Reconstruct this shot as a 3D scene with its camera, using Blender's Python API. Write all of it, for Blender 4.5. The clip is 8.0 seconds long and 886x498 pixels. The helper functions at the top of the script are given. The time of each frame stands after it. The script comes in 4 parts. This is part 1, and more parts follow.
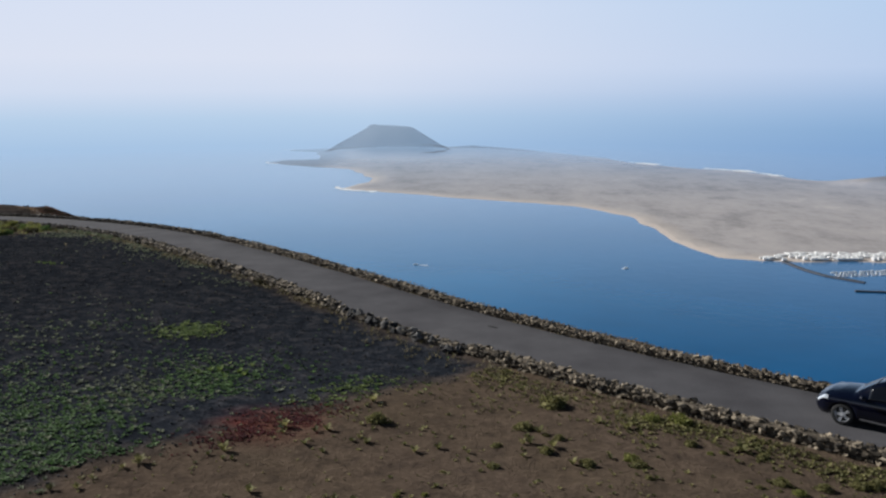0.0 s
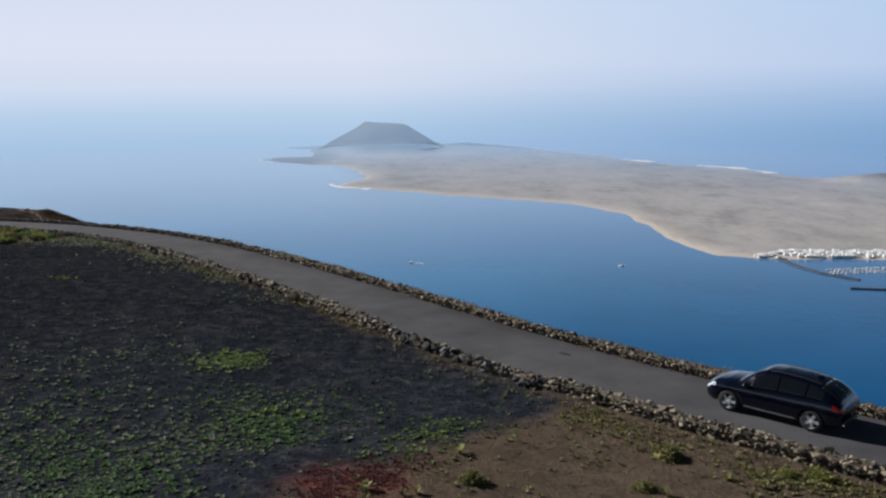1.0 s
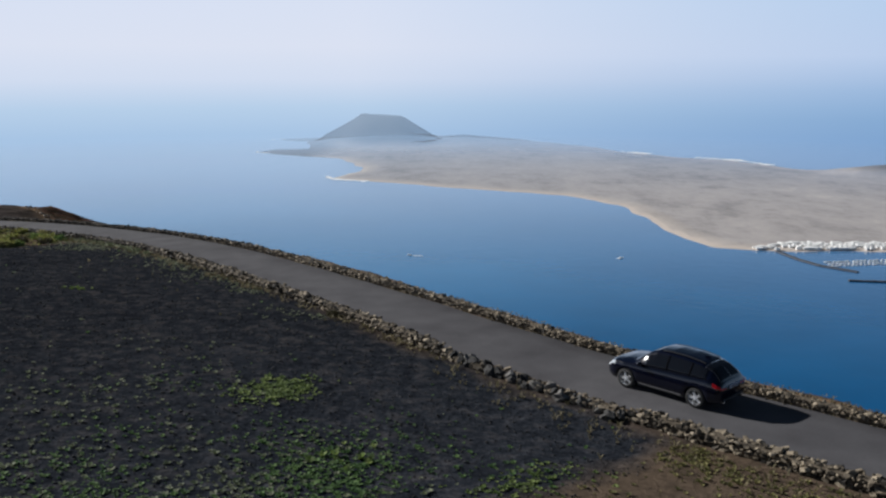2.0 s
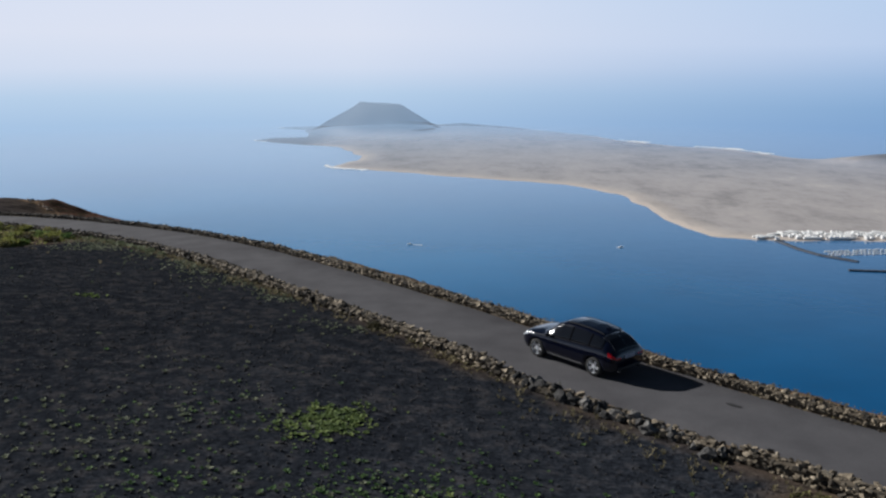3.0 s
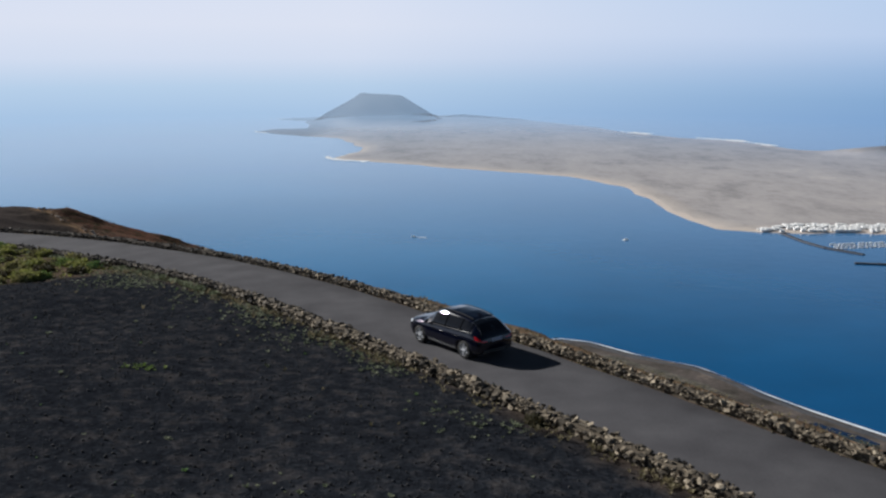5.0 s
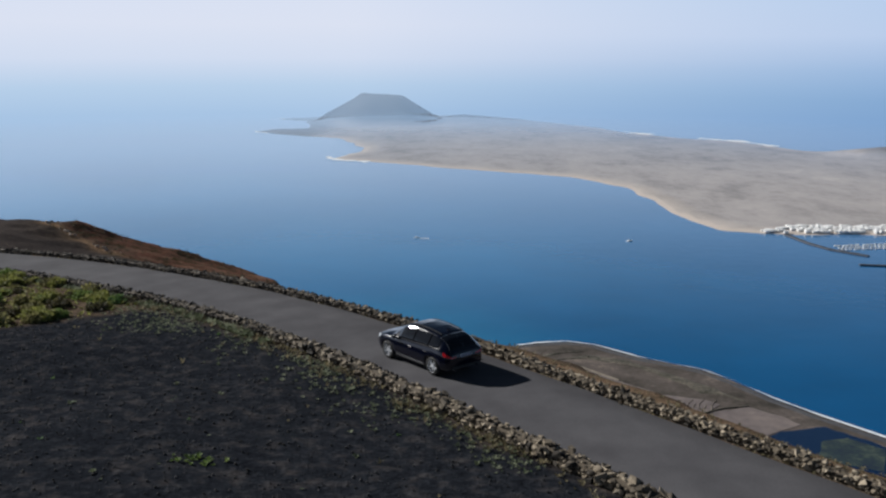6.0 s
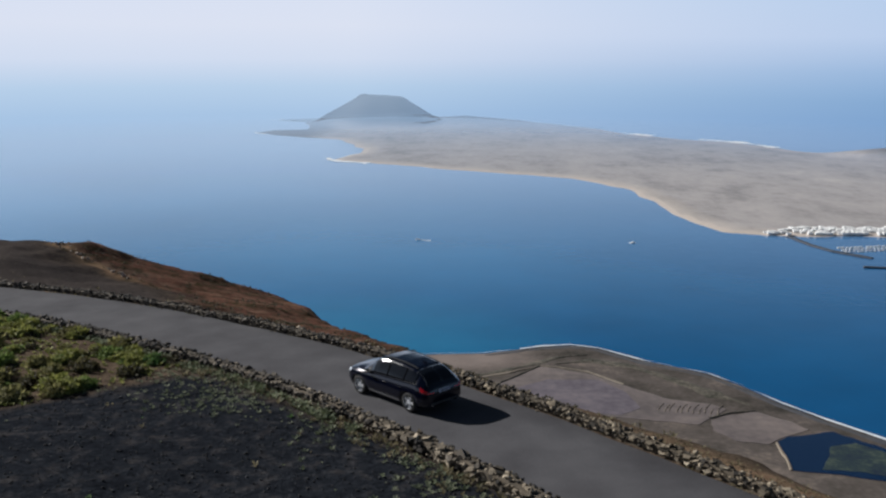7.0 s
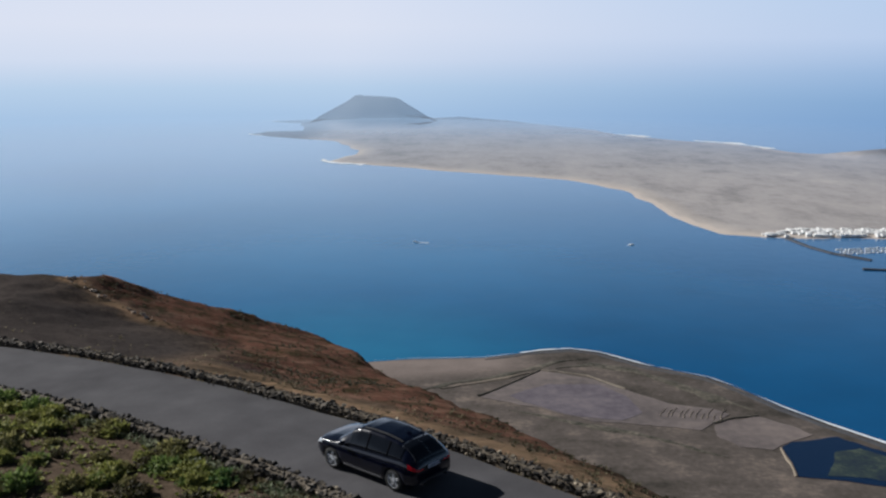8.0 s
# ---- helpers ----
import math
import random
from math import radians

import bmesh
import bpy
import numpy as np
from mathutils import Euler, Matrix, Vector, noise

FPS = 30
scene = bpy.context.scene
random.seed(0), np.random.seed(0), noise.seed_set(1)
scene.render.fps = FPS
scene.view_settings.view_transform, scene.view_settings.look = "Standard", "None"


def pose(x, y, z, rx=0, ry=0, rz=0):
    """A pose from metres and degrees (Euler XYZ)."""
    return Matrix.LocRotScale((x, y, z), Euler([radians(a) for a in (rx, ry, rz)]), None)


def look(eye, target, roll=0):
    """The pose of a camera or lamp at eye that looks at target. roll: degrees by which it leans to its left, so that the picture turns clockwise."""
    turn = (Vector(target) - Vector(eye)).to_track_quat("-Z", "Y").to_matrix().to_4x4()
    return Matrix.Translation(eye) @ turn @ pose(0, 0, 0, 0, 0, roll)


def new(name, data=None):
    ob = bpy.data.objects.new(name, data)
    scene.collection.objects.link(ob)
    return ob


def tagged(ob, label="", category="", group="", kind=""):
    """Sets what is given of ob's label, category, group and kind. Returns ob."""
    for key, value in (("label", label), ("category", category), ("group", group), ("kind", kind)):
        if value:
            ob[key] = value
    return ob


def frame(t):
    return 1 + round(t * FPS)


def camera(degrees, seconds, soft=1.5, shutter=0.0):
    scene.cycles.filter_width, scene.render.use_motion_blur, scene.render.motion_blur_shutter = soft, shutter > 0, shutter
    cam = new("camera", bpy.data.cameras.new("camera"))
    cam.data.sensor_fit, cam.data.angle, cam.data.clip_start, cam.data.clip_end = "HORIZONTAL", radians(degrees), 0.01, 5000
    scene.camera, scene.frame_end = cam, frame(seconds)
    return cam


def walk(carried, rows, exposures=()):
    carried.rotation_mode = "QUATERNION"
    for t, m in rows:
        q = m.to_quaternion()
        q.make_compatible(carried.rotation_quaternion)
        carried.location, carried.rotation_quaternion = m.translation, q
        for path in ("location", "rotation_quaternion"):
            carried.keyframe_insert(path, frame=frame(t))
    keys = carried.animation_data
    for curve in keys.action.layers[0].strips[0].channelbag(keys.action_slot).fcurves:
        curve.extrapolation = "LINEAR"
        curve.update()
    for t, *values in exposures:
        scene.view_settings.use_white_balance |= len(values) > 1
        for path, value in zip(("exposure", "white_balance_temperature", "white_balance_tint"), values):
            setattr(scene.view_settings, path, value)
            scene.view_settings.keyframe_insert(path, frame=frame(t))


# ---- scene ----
cam = camera(52.0, 8.0, soft=2.3)
PATH = [
    (0, (-0.094, 1.037, 10.869), (-0.133, 3.003, 10.504), -0.1),
    (0.5, (-1.867, 3.436, 10.911), (-1.897, 5.402, 10.544), -0.1),
    (1, (-3.352, 5.55, 10.949), (-3.376, 7.515, 10.578), -0.1),
    (1.5, (-4.801, 7.699, 11.03), (-4.818, 9.662, 10.65), -0.1),
    (1.7, (-5.32, 8.475, 11.031), (-5.337, 10.438, 10.648), -0.1),
    (3, (-8.465, 13.636, 11.007), (-8.477, 15.593, 10.594), -0.0),
    (3.5, (-9.702, 15.877, 11.083), (-9.715, 17.832, 10.659), -0.0),
    (4, (-11.064, 18.092, 11.225), (-11.076, 20.044, 10.794), -0.0),
    (4.5, (-12.733, 20.917, 11.307), (-12.744, 22.87, 10.875), 0.0),
    (6, (-18.737, 32.128, 11.314), (-18.748, 34.081, 10.882), 0.1),
    (6.5, (-21.161, 36.516, 11.405), (-21.171, 38.469, 10.974), 0.1),
    (7, (-23.565, 40.997, 11.481), (-23.573, 42.95, 11.051), 0.1),
    (7.5, (-26.327, 45.897, 11.815), (-26.328, 47.85, 11.385), 0.1),
    (8, (-29.141, 50.899, 12.059), (-29.136, 52.852, 11.631), 0.1),
]
walk(cam, [(t, look(eye, target, roll)) for t, eye, target, roll in PATH], [(0, 0.27, 6180, 9), (8, 0.27, 6180, 9)])

# ---- light ----
SUN_DIR = Vector((-0.775, 0.435, 0.457)).normalized()  # towards the sun
world = bpy.data.worlds.new("sky")
scene.world = world
world.use_nodes = True
wn = world.node_tree.nodes
sky = wn.new("ShaderNodeTexSky")
sky.sky_type, sky.sun_disc = "NISHITA", False
sky.sun_elevation = math.asin(SUN_DIR.z)
sky.sun_rotation = math.atan2(SUN_DIR.x, SUN_DIR.y)
sky.air_density, sky.dust_density, sky.ozone_density, sky.altitude = 1.3, 0.8, 2.5, 480
wn["Background"].inputs["Strength"].default_value = 0.018
wl = world.node_tree.links
wl.new(sky.outputs[0], wn["Background"].inputs["Color"])


def lin(r, g, b):
    return tuple(((v / 255 + 0.055) / 1.055) ** 2.4 for v in (r, g, b))


def world_ramp(fac, stops):
    node = wn.new("ShaderNodeValToRGB")
    while len(node.color_ramp.elements) < len(stops):
        node.color_ramp.elements.new(0.5)
    for e, (p, c) in zip(node.color_ramp.elements, stops):
        e.position, e.color = p, (*c, 1)
    wl.new(fac, node.inputs[0])
    return node.outputs[0]


# the sea haze that hangs round the whole horizon, paler on the sun's side
HAZE_SUNWARD = [(0.0, lin(157, 180, 205)), (0.10, lin(171, 190, 210)), (0.2, lin(195, 202, 216)), (0.32, lin(204, 207, 218)), (0.5, lin(201, 206, 219)), (1.0, lin(182, 197, 219))]
HAZE_AWAY = [(0.0, lin(114, 146, 184)), (0.06, lin(118, 150, 186)), (0.16, lin(137, 164, 196)), (0.28, lin(168, 185, 210)), (0.5, lin(165, 187, 212)), (1.0, lin(129, 165, 206))]
way = wn.new("ShaderNodeTexCoord").outputs["Generated"]
split = wn.new("ShaderNodeSeparateXYZ")
wl.new(way, split.inputs[0])
rise = wn.new("ShaderNodeMapRange")
rise.inputs["From Min"].default_value, rise.inputs["From Max"].default_value = -0.068, 0.22
wl.new(split.outputs["Z"], rise.inputs["Value"])
turn = wn.new("ShaderNodeMapRange")
turn.inputs["From Min"].default_value, turn.inputs["From Max"].default_value = -0.10, 0.52
wl.new(split.outputs["X"], turn.inputs["Value"])
blend = wn.new("ShaderNodeMix")
blend.data_type = "RGBA"
wl.new(turn.outputs[0], blend.inputs[0])
wl.new(world_ramp(rise.outputs[0], HAZE_SUNWARD), blend.inputs[6])
wl.new(world_ramp(rise.outputs[0], HAZE_AWAY), blend.inputs[7])
haze = wn.new("ShaderNodeBackground")
wl.new(blend.outputs[2], haze.inputs["Color"])
fade = wn.new("ShaderNodeMapRange")
fade.inputs["From Min"].default_value, fade.inputs["From Max"].default_value = 0.11, 0.30
wl.new(split.outputs["Z"], fade.inputs["Value"])
both = wn.new("ShaderNodeMixShader")
wl.new(fade.outputs[0], both.inputs[0])
wl.new(haze.outputs[0], both.inputs[1])
wl.new(wn["Background"].outputs[0], both.inputs[2])
wl.new(both.outputs[0], wn["World Output"].inputs["Surface"])
sun = new("sun", bpy.data.lights.new("sun", "SUN"))
sun.data.energy, sun.data.angle, sun.data.color = 5.0, radians(0.6), (1.0, 0.95, 0.89)
sun.matrix_world = look((0, 0, 60), Vector((0, 0, 60)) - SUN_DIR)

# ---- materials ----


def ramp(nt, fac, stops):
    node = nt.nodes.new("ShaderNodeValToRGB")
    el = node.color_ramp.elements
    while len(el) < len(stops):
        el.new(0.5)
    for e, (p, c) in zip(el, stops):
        e.position, e.color = p, (*c, 1)
    nt.links.new(fac, node.inputs[0])
    return node.outputs[0]


def noise_out(nt, scale, detail=4, vec=None, rough=0.55, dist=0.0):
    node = nt.nodes.new("ShaderNodeTexNoise")
    node.inputs["Scale"].default_value, node.inputs["Detail"].default_value = scale, detail
    node.inputs["Roughness"].default_value, node.inputs["Distortion"].default_value = rough, dist
    if vec is None:
        vec = nt.nodes.new("ShaderNodeTexCoord").outputs["Object"]
    nt.links.new(vec, node.inputs["Vector"])
    return node.outputs["Fac"]


def mix(nt, fac, a, b, kind="MIX"):
    node = nt.nodes.new("ShaderNodeMix")
    node.data_type, node.blend_type = "RGBA", kind
    for sock, v in ((node.inputs[0], fac), (node.inputs[6], a), (node.inputs[7], b)):
        if isinstance(v, (int, float)):
            sock.default_value = v
        elif isinstance(v, tuple):
            sock.default_value = (*v, 1)
        else:
            nt.links.new(v, sock)
    return node.outputs[2]


def math_out(nt, op, a, b=0.0, clamp=False):
    node = nt.nodes.new("ShaderNodeMath")
    node.operation, node.use_clamp = op, clamp
    for sock, v in zip(node.inputs, (a, b)):
        if isinstance(v, (int, float)):
            sock.default_value = v
        else:
            nt.links.new(v, sock)
    return node.outputs[0]


def base_material(name, rough=0.8, metal=0.0, spec=0.5):
    m = bpy.data.materials.new(name)
    m.use_nodes = True
    b = m.node_tree.nodes["Principled BSDF"]
    b.inputs["Roughness"].default_value, b.inputs["Metallic"].default_value = rough, metal
    b.inputs["Specular IOR Level"].default_value = spec
    return m, m.node_tree, b


def bump(nt, b, height, strength, distance):
    node = nt.nodes.new("ShaderNodeBump")
    node.inputs["Strength"].default_value, node.inputs["Distance"].default_value = strength, distance
    nt.links.new(height, node.inputs["Height"])
    nt.links.new(node.outputs[0], b.inputs["Normal"])


def grained(name, stops, coarse, fine, rough=0.85, strength=0.4, distance=0.02, random_tint=0.0, island=False, spec=0.3):
    """Two scales of noise through a colour ramp, with relief; random_tint varies whole pieces."""
    m, nt, b = base_material(name, rough, 0, spec)
    a, f = noise_out(nt, coarse, 5), noise_out(nt, fine, 5)
    fac = math_out(nt, "ADD", math_out(nt, "MULTIPLY", a, 0.55), math_out(nt, "MULTIPLY", f, 0.45))
    if random_tint:
        node = nt.nodes.new("ShaderNodeNewGeometry" if island else "ShaderNodeObjectInfo")
        r = node.outputs["Random Per Island" if island else "Random"]
        fac = math_out(nt, "ADD", fac, math_out(nt, "MULTIPLY", math_out(nt, "SUBTRACT", r, 0.5), random_tint))
    nt.links.new(ramp(nt, fac, stops), b.inputs["Base Color"])
    bump(nt, b, f, strength, distance)
    return m


def plain(name, color, rough=0.5, metal=0.0, emit=0.0, spec=0.5, coat=0.0):
    m, nt, b = base_material(name, rough, metal, spec)
    b.inputs["Base Color"].default_value = (*color, 1)
    b.inputs["Coat Weight"].default_value = coat
    if emit:
        b.inputs["Emission Color"].default_value, b.inputs["Emission Strength"].default_value = (*color, 1), emit
    return m


# ---- shapes ----


def mesh_of(name, bm, material, smooth=False):
    me = bpy.data.meshes.new(name)
    bm.to_mesh(me)
    bm.free()
    for m in material if isinstance(material, (list, tuple)) else [material]:
        me.materials.append(m)
    if smooth:
        me.polygons.foreach_set("use_smooth", [True] * len(me.polygons))
    return me


def part(name, bm, material, parent=None, label="", smooth=False):
    ob = new(name, mesh_of(name, bm, material, smooth))
    ob.parent = parent
    return tagged(ob, label)


def raw(name, verts, faces, material, parent=None, smooth=False):
    me = bpy.data.meshes.new(name)
    me.from_pydata(verts, [], faces)
    me.materials.append(material)
    if smooth:
        me.polygons.foreach_set("use_smooth", [True] * len(me.polygons))
    ob = new(name, me)
    ob.parent = parent
    return ob


def boxed(bm, x0, x1, y0, y1, z0, z1, bevel=0.0):
    r = bmesh.ops.create_cube(bm, size=1)
    bmesh.ops.scale(bm, vec=(x1 - x0, y1 - y0, z1 - z0), verts=r["verts"])
    bmesh.ops.translate(bm, vec=((x0 + x1) / 2, (y0 + y1) / 2, (z0 + z1) / 2), verts=r["verts"])
    if bevel:
        edges = list({e for v in r["verts"] for e in v.link_edges})
        bmesh.ops.bevel(bm, geom=edges, offset=bevel, segments=2, affect="EDGES")
    return bm


# ---- the line of the road ----
ROAD = [(48, -2), (38, 9), (27, 19.5), (15, 29.6), (11.2, 32.7), (5.9, 37.5), (1.3, 42.1), (-4.3, 48.4), (-8.3, 53.4), (-13, 59.2),
        (-18.8, 66.5), (-24.3, 72.6), (-31, 79), (-39.5, 84.8), (-46.9, 89.3), (-58, 94.5), (-75, 100), (-100, 104), (-150, 108)]
_p = np.array(ROAD, float)
_s = np.concatenate([[0], np.cumsum(np.linalg.norm(np.diff(_p, axis=0), axis=1))])
_s -= _s[3]
_fine = np.arange(_s[0], _s[-1], 0.5)
_kernel = np.exp(-0.5 * (np.arange(-16, 17) / 6.0) ** 2)
_kernel /= _kernel.sum()


def _smooth(values):
    return np.convolve(np.pad(values, 16, "edge"), _kernel, "valid")


_xs, _ys = _smooth(np.interp(_fine, _s, _p[:, 0])), _smooth(np.interp(_fine, _s, _p[:, 1]))
_zs = _smooth(np.interp(_fine, [-60, 0, 20, 40.9, 54, 69, 86, 100, 120, 170], [-0.7, -0.75, -0.85, -1.25, -1.72, -2.3, -2.9, -3.35, -4.0, -6.0]))
_zs = _zs + _smooth(np.interp(_fine, [20, 32, 44, 56, 68, 80, 92, 106, 130], [0, 0.30, 0.32, 0.40, 0.27, 0.14, -0.1, -0.5, -0.5]))
BEND_S, BEND_D = [32, 44, 56, 68, 80, 92, 106, 130], [0, -0.15, 0.12, 0.66, 1.44, 2.0, 2.27, 2.3]  # how far the bend swings out to sea
_swing = _smooth(np.interp(_fine, BEND_S, BEND_D))
_tx, _ty = np.gradient(_xs), np.gradient(_ys)
_len = np.hypot(_tx, _ty)
_xs, _ys = _xs + _swing * _ty / _len, _ys - _swing * _tx / _len
_tx, _ty = np.gradient(_xs), np.gradient(_ys)
_len = np.hypot(_tx, _ty)
_tx, _ty = _tx / _len, _ty / _len
HALF = 2.55  # half the road's width


def on_road(s, d=0.0):
    """The point at s metres along the road and d metres to its seaward side; the heading; the road's height there."""
    x, y, z = (float(np.interp(s, _fine, a)) for a in (_xs, _ys, _zs))
    tx, ty = (float(np.interp(s, _fine, a)) for a in (_tx, _ty))
    return Vector((x + d * ty, y - d * tx, z)), math.atan2(ty, tx)


def verge(s):
    """Width of the gravel verge between the asphalt and the field-side wall."""
    return float(np.interp(s, [6, 12, 22, 28], [0.45, 0.5, 0.4, 0]))


def far_shift(s):
    """How far the seaward wall steps out from the road."""
    return float(np.interp(s, [20, 32, 46], [-0.2, -0.25, 0]))


def edge_of(s):
    """How far the slope beyond the seaward wall reaches before the cliff."""
    return float(np.interp(s, [-60, 0, 39, 55, 65, 75, 85, 95, 106, 116, 128, 150, 170], [4.1, 3.9, 3.9, 7.6, 11.6, 17.8, 25.6, 35, 27.5, 22, 25, 31, 38]))


def drop_of(s):
    """How far the slope has fallen where the cliff begins."""
    return float(np.interp(s, [30, 42, 55, 65, 75, 85, 95, 106, 116, 128, 150], [0.2, 0.45, 1.9, 3.8, 5.3, 7.4, 8.2, 2.0, 0.7, 1.3, 2.5]))


def ground_z(s, d):
    """Height of the ground at (s, d)."""
    p, _ = on_road(s, d)
    z = p.z
    q = Vector((p.x, p.y, 0))
    if d < 0:
        m = max(-d - 2.7, 0)
        z += 0.14 * min(m / 0.5, 1) * min(max((s - 26) / 10, 0), 1) + 0.058 * min(m, 13) + 0.02 * max(min(m - 13, 40), 0)
        z += min(m / 3, 1) * (0.22 * noise.noise(q * 0.12) + 0.07 * noise.noise(q * 0.7) + 0.03 * noise.noise(q * 2.1))
    else:
        out = d + float(np.interp(s, BEND_S, BEND_D))
        m = max(out - 2.9, 0)
        e = edge_of(s) + 0.9 * noise.noise(Vector((s * 0.25, 3, 0))) * min(m / 4, 1)
        fall = drop_of(s) * min(m / (e - 2.9), 1)
        z -= fall * min(max((d - 2.9) / 3, 0), 1)
        z += 0.09 * min(max((d - 2.95) / 0.35, 0), 1) * min(max((56 - s) / 12, 0), 1)
        rough = min(m / 4, 1)
        z += rough * (0.35 * noise.noise(q * 0.18) + 0.22 * noise.noise(q * 0.6) + 0.1 * noise.noise(q * 1.7))
        if out > e:
            z -= 1.15 * (out - e) + 2.5 * noise.noise(q * 0.05) * min((out - e) / 10, 1)
    if -1.95 < d < HALF + 0.3:
        z -= 0.08
    return max(z, LOW - 1)


LOW = -322.1  # the sea

# ---- ground ----
CINDER_S, SCRUB_S = 15.2, 69.6  # where the cinder field begins and ends along the road


def soil_amount(s, d, q):
    """1 on the brown soil before the cinder field and on the scrub land after it, 0 on the cinders."""
    w = 0.9 * noise.noise(q * 0.3) + 0.4 * noise.noise(q * 1.1)
    a = 1 - min(max((s - CINDER_S + w) / 1.2 + 0.5, 0), 1)
    b = min(max((s - SCRUB_S + w) / 1.2 + 0.5, 0), 1)
    strip = min(max((d + 3.75 + 1.0 * w + 0.04 * max(s - 48, 0) + 0.5 * min(max((36 - s) / 8, 0), 1)) / 1.3, 0), 1)  # dry strip along the wall
    return max(a, b, 0.85 * strip) if d < 0 else 1.0


def ground_material():
    m, nt, b = base_material("hillside_ground", 1.0, 0, 0.0)
    grain, mid, big = noise_out(nt, 6, 8, None, 0.7), noise_out(nt, 1.6, 5), noise_out(nt, 0.22, 4)
    at = nt.nodes.new("ShaderNodeAttribute")
    at.attribute_name = "cover"
    sep = nt.nodes.new("ShaderNodeSeparateColor")
    nt.links.new(at.outputs["Color"], sep.inputs[0])
    fac = math_out(nt, "ADD", math_out(nt, "MULTIPLY", grain, 0.6), math_out(nt, "MULTIPLY", mid, 0.4))
    cinder = ramp(nt, fac, [(0.36, (0.0084, 0.0098, 0.0132)), (0.5, (0.024, 0.0275, 0.0345)), (0.58, (0.041, 0.046, 0.056)), (0.68, (0.076, 0.083, 0.097))])
    xyz = nt.nodes.new("ShaderNodeSeparateXYZ")
    nt.links.new(nt.nodes.new("ShaderNodeTexCoord").outputs["Object"], xyz.inputs[0])
    along = math_out(nt, "SUBTRACT", math_out(nt, "MULTIPLY", xyz.outputs["Y"], 0.76), math_out(nt, "MULTIPLY", xyz.outputs["X"], 0.65))
    fresh = math_out(nt, "DIVIDE", math_out(nt, "SUBTRACT", math_out(nt, "ADD", along, math_out(nt, "MULTIPLY", big, 12)), 37), 18.0, True)
    cinder = mix(nt, fresh, cinder, ramp(nt, fac, [(0.36, (0.0080, 0.0092, 0.0120)), (0.52, (0.0195, 0.0220, 0.0272)), (0.7, (0.054, 0.059, 0.068))]))
    soil = ramp(nt, fac, [(0.28, (0.042, 0.031, 0.025)), (0.5, (0.100, 0.073, 0.057)), (0.75, (0.185, 0.138, 0.104))])
    soil = mix(nt, math_out(nt, "MULTIPLY", big, 0.35), soil, (0.085, 0.068, 0.032))
    long = nt.nodes.new("ShaderNodeMapping")
    long.inputs["Rotation"].default_value, long.inputs["Scale"].default_value = (0, 0, 0.75), (0.25, 1.0, 1.0)
    nt.links.new(nt.nodes.new("ShaderNodeTexCoord").outputs["Object"], long.inputs[0])
    streak = noise_out(nt, 0.9, 6, long.outputs[0], 0.65)
    rust = ramp(nt, math_out(nt, "ADD", math_out(nt, "MULTIPLY", fac, 0.4), math_out(nt, "MULTIPLY", streak, 0.6)),
                [(0.36, (0.034, 0.028, 0.018)), (0.44, (0.080, 0.054, 0.036)), (0.50, (0.135, 0.062, 0.045)), (0.56, (0.150, 0.094, 0.066)), (0.62, (0.215, 0.120, 0.088)), (0.7, (0.28, 0.19, 0.14))])
    scrubby = math_out(nt, "MULTIPLY", math_out(nt, "SUBTRACT", noise_out(nt, 0.45, 6, None, 0.7), 0.5), 7.0, True)
    rust = mix(nt, scrubby, rust, (0.034, 0.030, 0.016))
    edge = math_out(nt, "ADD", sep.outputs[0], math_out(nt, "MULTIPLY", math_out(nt, "SUBTRACT", mid, 0.5), 0.9), True)
    c = mix(nt, edge, cinder, soil)
    c = mix(nt, at.outputs["Alpha"], ramp(nt, fac, [(0.3, (0.035, 0.030, 0.028)), (0.7, (0.086, 0.073, 0.067))]), c)
    pale = nt.nodes.new("ShaderNodeAttribute")
    pale.attribute_name = "dry_soil"
    c = mix(nt, math_out(nt, "MULTIPLY", pale.outputs["Fac"], math_out(nt, "ADD", mid, 0.25), True), c, ramp(nt, streak, [(0.35, (0.12, 0.088, 0.054)), (0.5, (0.215, 0.145, 0.09)), (0.66, (0.32, 0.205, 0.128))]))
    c = mix(nt, math_out(nt, "MULTIPLY", sep.outputs[1], math_out(nt, "ADD", mid, 0.45), True), c, rust)
    c = mix(nt, sep.outputs[2], c, ramp(nt, fac, [(0.3, (0.10, 0.012, 0.010)), (0.7, (0.28, 0.05, 0.035))]))
    nt.links.new(c, b.inputs["Base Color"])
    bump(nt, b, fac, 0.9, 0.12)
    return m


def rust_line(s):
    """How far beyond the road the red slope begins."""
    return float(np.interp(s, [60, 68, 76, 83, 89, 95, 100.5, 108, 111], [9, 11, 10.5, 11.5, 14, 20.5, 21, 23.5, 29]))


RED_SPOT = on_road(14.7, -14.7)[0] * Vector((1, 1, 0))


